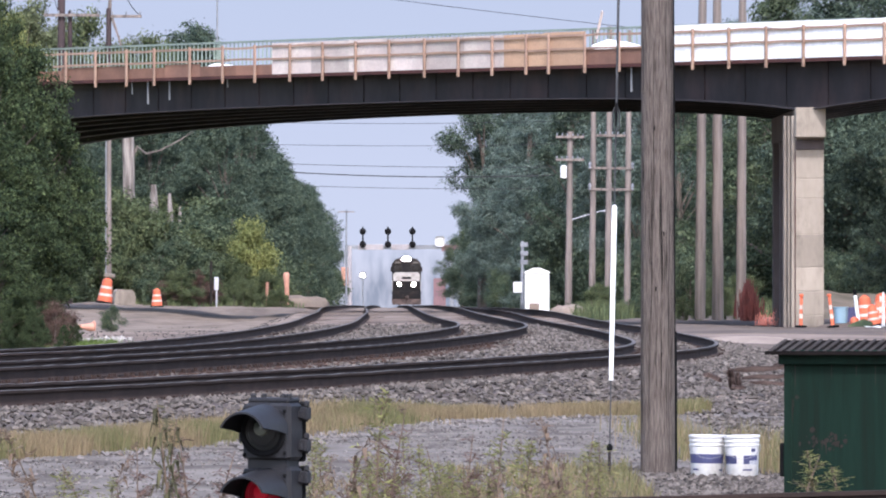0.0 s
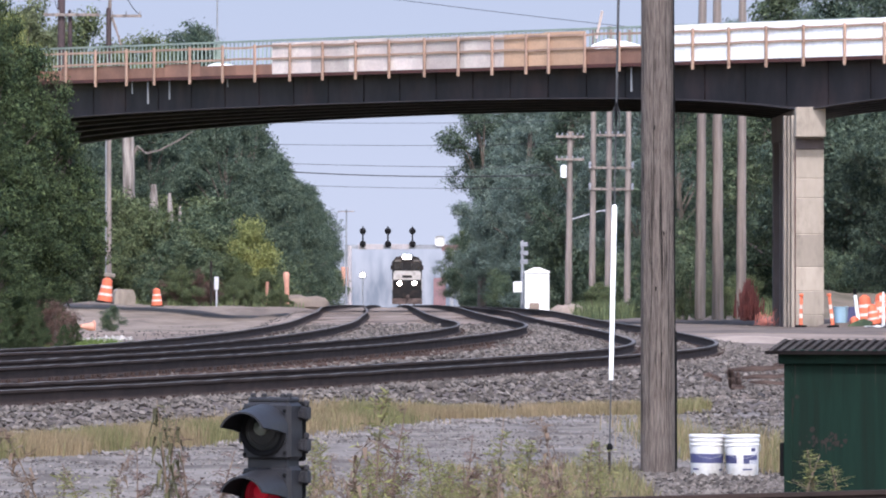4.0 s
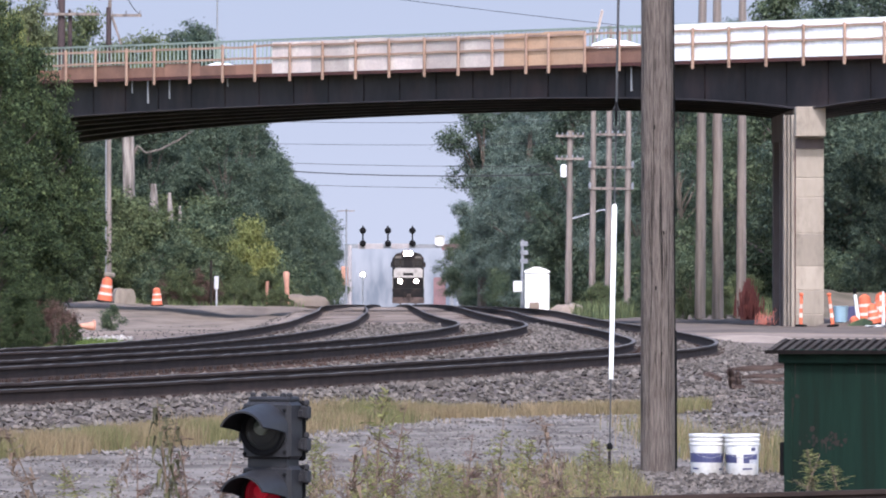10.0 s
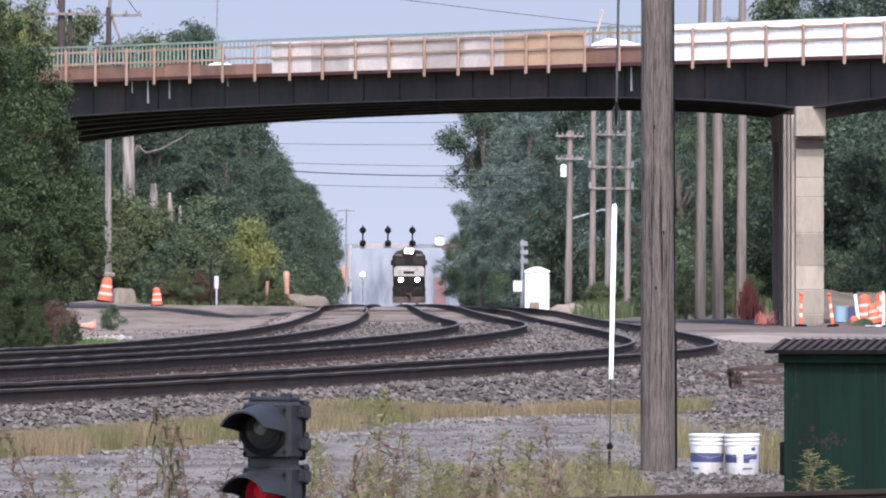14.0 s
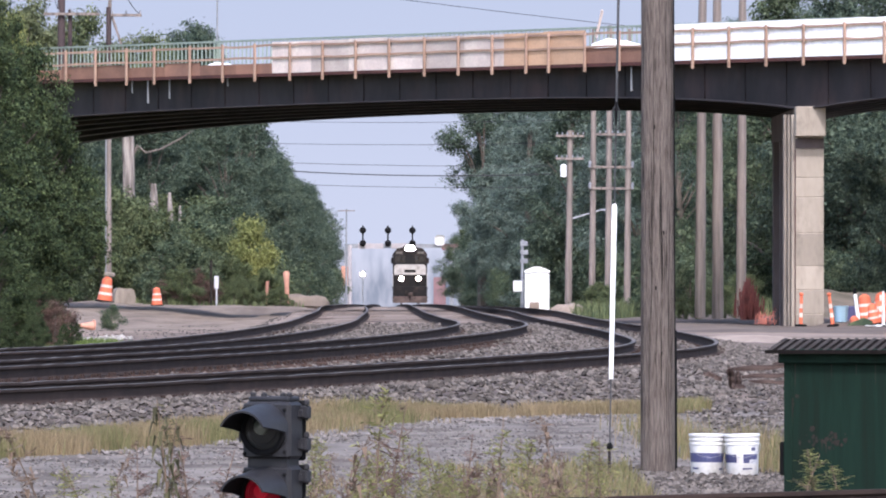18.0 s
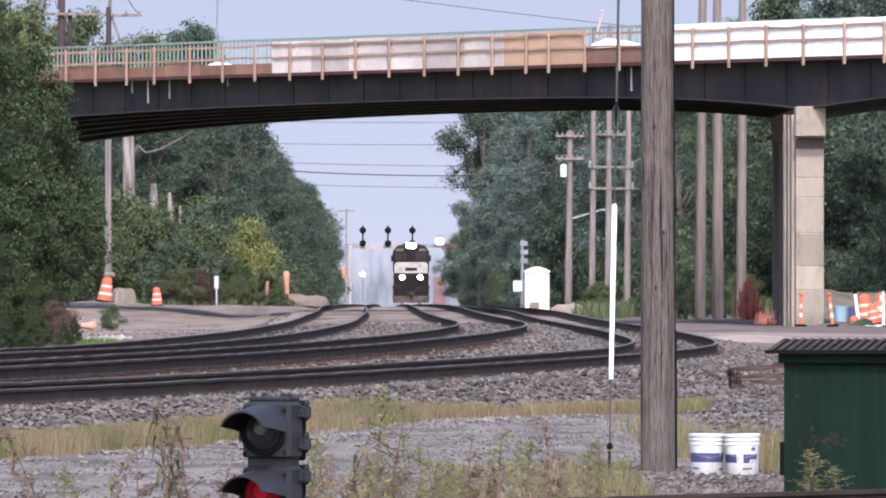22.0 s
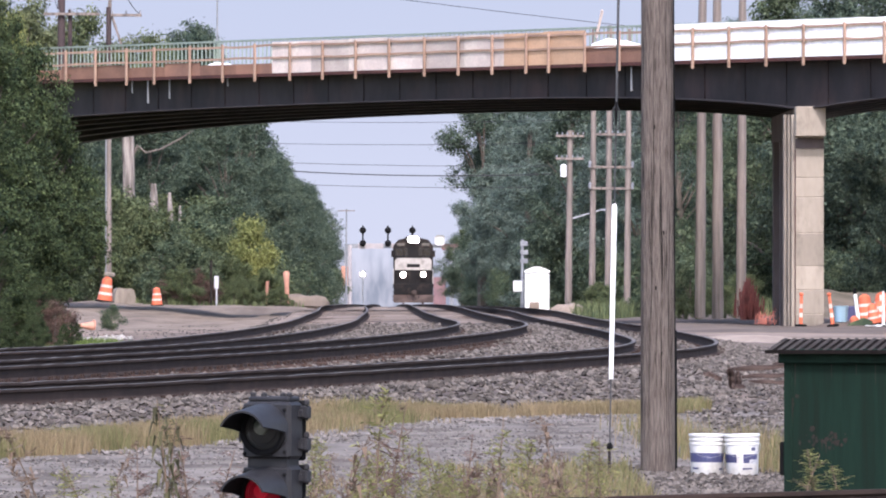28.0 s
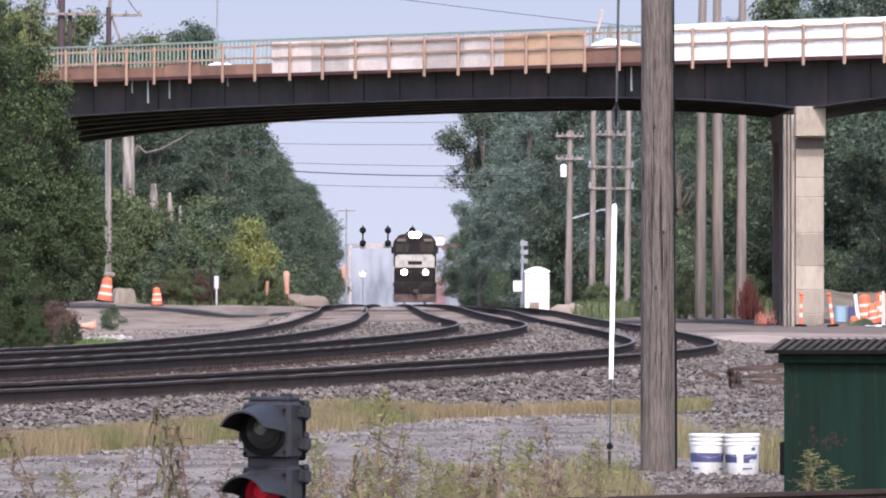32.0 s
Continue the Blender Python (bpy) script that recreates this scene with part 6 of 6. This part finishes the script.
for x, y, z, L, w, h, a, b in ((4.66, 112.3, 0.415, 1.10, 0.11, 0.038, 5, -3), (4.72, 111.6, 0.305, 1.02, 0.09, 0.030, -4, -2.5), (4.74, 111.2, 0.215, 0.9, 0.09, 0.028, 3, 2), (4.95, 112.6, 0.48, 0.5, 0.08, 0.025, 9, -6),
                               (4.04, 110.6, 0.28, 0.32, 0.05, 0.042, 75, 62), (4.14, 110.9, 0.25, 0.24, 0.04, 0.035, 60, 74), (3.82, 112, 0.29, 0.27, 0.07, 0.035, -12, 18), (4.12, 110.3, 0.17, 0.2, 0.06, 0.025, -20, 4)):
    g = Geo()
    secs = []
    for i in range(9):
        t = -L / 2 + L * i / 8
        k = rb.uniform(0.3, 0.7) if i in (0, 8) else rb.uniform(0.85, 1.12)
        secs.append((Vector((t, rb.uniform(-.012, .012), rb.uniform(-.010, .010))), Vector((0, 1, 0)) * k, Vector((0, 0, 1)) * k * rb.uniform(0.8, 1.1)))
    g.sweep([(-w, -h), (0, -h * 1.15), (w, -h * 0.9), (w * 1.08, h * 0.6), (w * 0.2, h * 1.1), (-w * 0.9, h * 0.9)], secs)
    lone("broken_tie", g, M_OLDTIE, pose(x, y, z, 0, b, a), "splintered grey-brown wooden tie lying on the stones", "railway tie", "broken ties")
# ---------------------------------------------------------------- far end of the line
sb = thing("signal_bridge", pose(-6.6, 1165, glide(BED, 1165) + 0.85), "steel signal gantry with black signal heads over the tracks", "signal bridge")
for x in (-7.6, 7.9):
    part("leg", Geo().box(x - 0.3, x + 0.3, -0.4, 0.4, -1.2, 8.6), M_STEELPOLE, sb, "grey lattice leg")
part("beam", Geo().box(-7.9, 8.2, -0.35, 0.35, 8.3, 8.9), M_STEELPOLE, sb, "grey gantry beam")
for x in (-5.2, -1.5, 2.1):
    mt = part("signal_post", Geo().tube([(x, -0.5, 8.5), (x, -0.5, 11.6)], 0.12, 8), M_BLACK, sb)
    for z in (9.0, 10.9):
        part("signal_head", Geo().lathe([(0.2, 0), (0.5, 0.1), (0.5, 0.25), (0.15, 0.4)], 12, m=Matrix.Translation((x, -0.7, z)) @ pose(0, 0, 0, 90)), M_BLACK, mt, "round black signal head")
part("sign_board", Geo().box(5.4, 6.9, -0.45, -0.36, 8.7, 10.2, 0.3), M_BUCKET, sb, "white board")
FAR_Z = glide(BED, 1150)
for x0, x1 in ((-5.9, -2.2), (-1.0, 1.6)):
    part("catwalk", Geo().box(x0, x1, -0.5, -0.36, 8.2, 9.0, 0.02), M_CATWALK, sb, "pale lit catwalk panel")
part("sign_board", Geo().box(6.4, 9.1, -0.47, -0.40, 8.0, 8.9, 0.02), M_PINK, sb, "faded pink sign board")
fs = thing("crossing_sign", pose(-14.3, 1150, FAR_Z), "faded orange sign board on a post at the far crossing", "sign")
part("board", Geo().box(-0.5, 0.5, -0.12, 0.0, 3.6, 6.4, 0.05), M_FADED, fs, "sun-faded orange board")
part("post", Geo().tube([(0, 0.1, -2), (0, 0.1, 6.0)], 0.12, 8), M_STEELPOLE, fs, smooth=True)
lone("far_post", Geo().tube([(0, 0, -3), (0, 0, 9.5)], [0.4, 0.3], 8), M_CATWALK, pose(-13.6, 1152, FAR_Z), "pale post at the far crossing", "post", smooth=True)
lone("far_shed", Geo().prism([(-0.9, 0), (0.9, 0), (0.9, 4.6), (0.8, 4.8), (-0.8, 4.8), (-0.9, 4.6)], -1.5, 1.5), M_PINK, pose(-0.5, 1160, FAR_Z), "faded red trackside shed beside the far tracks", "shed")
fl = thing("crossing_lamp", pose(-11.56, 1140, FAR_Z), "lit white lamp on a post at the far crossing", "signal lamp")
part("post", Geo().tube([(0, 0, -2), (0, 0, 5.2)], 0.12, 8), M_STEELPOLE, fl, smooth=True)
part("hood", Geo().lathe([(0.6, 0), (0.6, 0.25), (0.2, 0.4)], 14, m=Matrix.Translation((0, 0.2, 5.2)) @ pose(0, 0, 0, -90)), M_STEELPOLE, fl)
part("lamp", Geo().lathe([(0.28, 0), (0.24, 0.08), (0.05, 0.12)], 14, m=Matrix.Translation((0, 0.19, 5.2)) @ pose(0, 0, 0, 90)), M_DITCH, fl, "glowing white lamp")
wood_pole(-13.8, 1130, 14.5, 0.16, "distant dark line pole with crossarm", mat=M_STEELPOLE, arms=(14.2,), arm_w=1.2)


# ---------------------------------------------------------------- locomotive
loco = thing("locomotive", pose(-3.84, 833, 0), "black freight locomotive with white nose and lit headlights", "locomotive")
W = 1.52
nose = [(-1.30, 1.75), (1.30, 1.75), (1.36, 2.0), (1.36, 3.05), (1.16, 3.28), (-1.16, 3.28), (-1.36, 3.05), (-1.36, 2.0)]
part("nose_lower", Geo().prism([(-1.36, 1.45), (1.36, 1.45), (1.36, 2.60), (-1.36, 2.60)], 0.55, 2.2), M_LOCO, loco, "black lower nose")
part("nose_upper", Geo().prism([(-1.40, 2.60), (1.40, 2.60), (1.40, 3.32), (1.22, 3.52), (-1.22, 3.52), (-1.40, 3.32)], 0.5, 2.2), M_LOCOWHITE, loco, "white painted nose")
part("nose_stripe", Geo().box(-0.5, 0.5, 0.49, 0.50, 2.80, 3.06), M_LOCO, loco, "dark emblem block on the nose")
part("nose_door", Geo().box(-0.95, -0.45, 0.485, 0.52, 1.5, 2.40, 0.01), M_LOCO, loco, "nose door")
cabp = [(-W, 1.55), (W, 1.55), (W, 4.45), (1.15, 4.92), (0.6, 5.04), (-0.6, 5.04), (-1.15, 4.92), (-W, 4.45)]
cabx = part("cab", Geo().prism(cabp, 2.2, 5.0), M_LOCO, loco, "black cab")
for x0, x1 in ((-1.34, -0.78), (-0.72, -0.42), (0.42, 0.72), (0.78, 1.34)):
    part("windshield", Geo().box(x0, x1, 2.17, 2.2, 3.68, 4.30, 0.008), M_WINDOW, cabx, "dark cab window")
for s in (-1, 1):
    part("number_board", Geo().box(s * 0.95 - 0.3, s * 0.95 + 0.3, 2.15, 2.2, 4.46, 4.66), M_NUMBER, cabx, "lit number board")
    part("mirror", Geo().box(s * 1.6 - 0.08, s * 1.6 + 0.08, 2.6, 2.7, 3.6, 4.1), M_LOCO, cabx)
hl = part("headlight_housing", Geo().box(-0.40, 0.40, 2.04, 2.2, 4.66, 5.20, 0.03), M_LOCO, cabx, "black headlight housing")
for s in (-0.19, 0.19):
    part("headlight", Geo().lathe([(0.22, 0), (0.19, 0.03), (0.05, 0.06)], 20, m=Matrix.Translation((s, 2.035, 4.93)) @ pose(0, 0, 0, 90)), M_HEADLIGHT, hl, "bright lit headlight")
part("hood", Geo().prism([(-0.95, 1.55), (0.95, 1.55), (0.95, 4.2), (0.7, 4.55), (-0.7, 4.55), (-0.95, 4.2)], 5.0, 19.5), M_LOCO, loco, "long black engine hood")
part("radiator", Geo().prism([(-1.5, 3.3), (1.5, 3.3), (1.55, 4.4), (1.2, 4.8), (-1.2, 4.8), (-1.55, 4.4)], 16.0, 21.5), M_LOCO, loco, "overhanging radiator wing")
part("horn", Geo().tube([(0.5, 5.6, 4.85), (0.5, 5.0, 4.98)], [0.05, 0.12], 10), M_STEELPOLE, loco)
part("aerial_dome", Geo().lathe([(0.35, 0), (0.3, 0.12), (0.1, 0.17)], 14, (-0.3, 3.8, 5.02)), M_LOCO, loco)
part("walkway", Geo().box(-1.55, 1.55, 0.25, 21.8, 1.32, 1.55, 0.02), M_LOCO, loco, "black frame and walkway")
part("front_plate", Geo().box(-1.5, 1.5, 0.12, 0.27, 0.72, 1.56, 0.03), M_LOCO, loco, "black front plate")
part("plow", Geo().add([(-1.5, 0.2, 0.12), (1.5, 0.2, 0.12), (1.55, 0.2, 0.72), (-1.55, 0.2, 0.72), (0, -0.25, 0.12), (0, -0.05, 0.72)], [(0, 4, 5, 3), (4, 1, 2, 5), (3, 5, 2), (0, 1, 4), (0, 3, 2, 1)]), M_LOCOUNDER, loco, "grimy snow plow")
cp = part("coupler", Geo().box(-0.14, 0.14, -0.55, 0.15, 0.78, 1.02, 0.03), M_LOCOUNDER, loco, "knuckle coupler")
part("knuckle", Geo().lathe([(0.1, 0), (0.13, 0.05), (0.13, 0.3), (0.1, 0.34)], 10, (0.1, -0.58, 0.73)), M_LOCOUNDER, cp)
for s in (-1, 1):
    dh = part("ditch_light_box", Geo().box(s * 0.76 - 0.17, s * 0.76 + 0.17, 0.2, 0.34, 2.06, 2.46, 0.03), M_LOCO, loco, "ditch light housing")
    part("ditch_light", Geo().lathe([(0.19, 0), (0.16, 0.03), (0.05, 0.05)], 18, m=Matrix.Translation((s * 0.76, 0.195, 2.26)) @ pose(0, 0, 0, 90)), M_DITCH, dh, "lit ditch light")
    for i in range(4):
        part("step", Geo().box(s * 1.36 - 0.24, s * 1.36 + 0.24, 0.35, 0.75, 0.28 + 0.32 * i, 0.33 + 0.32 * i), M_LOCOUNDER, loco, "corner step")
    part("handrail", Geo().tube([(s * 1.5, 0.3, 1.5), (s * 1.5, 0.3, 2.6), (s * 1.5, 0.9, 2.65), (s * 1.5, 2.1, 2.65)], 0.03, 6), M_LOCOWHITE, loco, "white handrail")
    part("front_rail", Geo().tube([(s * 1.5, 0.28, 2.35), (s * 0.3, 0.28, 2.35), (s * 0.3, 0.28, 1.5)], 0.025, 6), M_LOCO, loco)
    part("hose", Geo().tube([(s * 0.45, 0.1, 1.0), (s * 0.47, -0.1, 0.75), (s * 0.4, -0.12, 0.45)], 0.03, 6), M_BLACK, loco)
part("fuel_tank", Geo().box(-1.4, 1.4, 8.2, 13.5, 0.35, 1.3, 0.08), M_LOCOUNDER, loco)
wheel = Geo().lathe([(0.1, -0.07), (0.40, -0.07), (0.52, -0.07), (0.525, 0.05), (0.57, 0.06), (0.57, 0.08), (0.1, 0.09)], 24).mesh("wheel", M_LOCOUNDER, True)
for c in (4.0, 17.0):
    tk = part("truck", Geo().box(-1.25, -1.05, c - 2.4, c + 2.4, 0.45, 0.95, 0.04).box(1.05, 1.25, c - 2.4, c + 2.4, 0.45, 0.95, 0.04).box(-1.1, 1.1, c - 0.3, c + 0.3, 0.6, 1.1), M_LOCOUNDER, loco, "grimy six-wheel truck")
    for d in (-1.95, 0, 1.95):
        for s in (-1, 1):
            part("wheel", wheel, None, tk, at=pose(s * 0.755, c + d, 0.53, 0, -90 * s, 0))


# ---------------------------------------------------------------- weeds in front
def weed(x, y, h, seed, mat, leaf, bushy, label, broad=0):
    rd = random.Random(seed)
    w = thing("weed", pose(x, y, 0), label, "weed", "roadside weeds")
    stem, lv = Geo(), Geo()
    top = Vector((rd.uniform(-.1, .1) * h, rd.uniform(-.1, .1), h))
    bend = Vector((rd.uniform(-.06, .06), 0, h * 0.5))
    stem.tube([(0, 0, -0.05), bend, top], [0.006, 0.005, 0.002], 5)
    for i in range(bushy):
        t = rd.uniform(0.3, 0.97)
        p = bend * (2 * t * (1 - t)) + top * (t * t)
        a = rd.uniform(0, math.tau)
        L = rd.uniform(0.08, 0.26) * (1.15 - t) * h + 0.03
        q = p + Vector((math.cos(a) * L * 0.7, math.sin(a) * L * 0.7, L * rd.uniform(0.35, 0.9)))
        stem.tube([p, p.lerp(q, 0.5) + Vector((0, 0, -0.01)), q], [0.0028, 0.002, 0.001], 4, False)
        for j in range(8):
            c = p.lerp(q, rd.uniform(0.25, 1.0))
            d = Vector((rd.uniform(-1, 1), rd.uniform(-1, 1), rd.uniform(-0.6, 0.9))).normalized()
            s = d.cross(Vector((rd.uniform(-1, 1), 1, rd.uniform(-1, 1)))).normalized()
            l, ww = rd.uniform(0.015, 0.07), rd.uniform(0.0022, 0.0065)
            lv.add([c, c + d * l * 0.5 + s * ww, c + d * l, c + d * l * 0.5 - s * ww], [(0, 1, 2, 3)])
    for i in range(broad):
        t = 0.25 + 0.7 * i / max(1, broad)
        p = bend * (2 * t * (1 - t)) + top * (t * t)
        a = i * 2.4
        d = Vector((math.cos(a), math.sin(a) * 0.6, 0))
        s = Vector((-math.sin(a), math.cos(a), 0.3)).normalized()
        L = 0.15 * (1.1 - 0.6 * t)
        b1, b2 = p + d * L * 0.5 + Vector((0, 0, 0.03)), p + d * L * 0.85 - Vector((0, 0, 0.06 + 0.06 * (1 - t)))
        lv.add([p, b1 + s * 0.012, b2, b1 - s * 0.012], [(0, 1, 2, 3)])
    part("stem", stem, mat, w)
    part("foliage", lv, leaf, w)
    return w


WEEDS = [weed(0, 0, 1.0, s, m, l, b, t, q) for s, m, l, b, t, q in (
    (1, M_STALK, M_WEEDLEAF, 26, "tall yellow-green weed with branching stalk", 0),
    (2, M_STALK, M_STALK, 18, "withered brown weed stalk gone to seed", 14),
    (3, M_STALK, M_WEEDLEAF, 34, "bushy flowering weed beside the gravel road", 0),
    (4, M_STALK, M_LEAF_BR, 22, "reddish brown dry weed beside the road", 0),
    (5, M_STALK, M_WEEDDARK, 6, "tall leafy weed with drooping leaves", 26))]
rw = random.Random(21)
SPECIAL = [(-1.63, 46, 1.02, 4), (-1.60, 46.3, 0.9, 4), (-0.40, 46, 1.10, 2), (-2.42, 46, 0.86, 1), (-0.30, 47, 0.98, 3), (-0.55, 44, 0.85, 1), (0.32, 48, 0.86, 0), (0.12, 47, 0.8, 3), (0.5, 50, 0.72, 2), (0.72, 50, 0.85, 1),
           (-1.5, 47, 0.8, 3), (-1.3, 45, 0.75, 3), (-1.75, 45, 0.72, 3), (-2.0, 44, 0.7, 0), (0.95, 53, 0.7, 0), (1.1, 55, 0.62, 2), (0.0, 46, 0.75, 0), (2.62, 55.5, 0.52, 2), (2.80, 55.7, 0.40, 2), (2.55, 55.4, 0.48, 0)]
for x, y, h, k in SPECIAL:
    copy_thing(WEEDS[k], pose(x, y, land(x, y), 0, 0, rw.uniform(0, 360)) @ Matrix.Diagonal((1.25, 1.25, h, 1)))
for i in range(70):
    y = rw.uniform(43, 56)
    x = rw.uniform(-0.062, 0.022) * y if rw.random() < 0.4 else rw.uniform(-0.018, 0.022) * y
    if -0.031 * y < x < -0.017 * y:
        continue
    copy_thing(WEEDS[rw.choice((0, 1, 2, 3, 2))], pose(x, y, land(x, y), 0, 0, rw.uniform(0, 360)) @ Matrix.Diagonal((0.8, 0.8, rw.uniform(0.42, 0.72), 1)))
for ob in WEEDS:
    for ch in list(ob.children):
        bpy.data.objects.remove(ch)
    bpy.data.objects.remove(ob)


# ---------------------------------------------------------------- what moves
def motions():
    rows = []
    for t, y in ((0.0, 833), (4.0, 806), (9.0, 768), (13.0, 737), (17.0, 705), (21.0, 672), (25.0, 632), (28.5, 598), (32.0, 562)):
        x0, x1 = glide(TRACK_B, y), glide(TRACK_B, y + 15)
        rows.append((t, pose(x0, y, rail_top(1, y), 0, 0, math.degrees(math.atan2(x0 - x1, 15)))))
    walk(loco, rows)


motions()
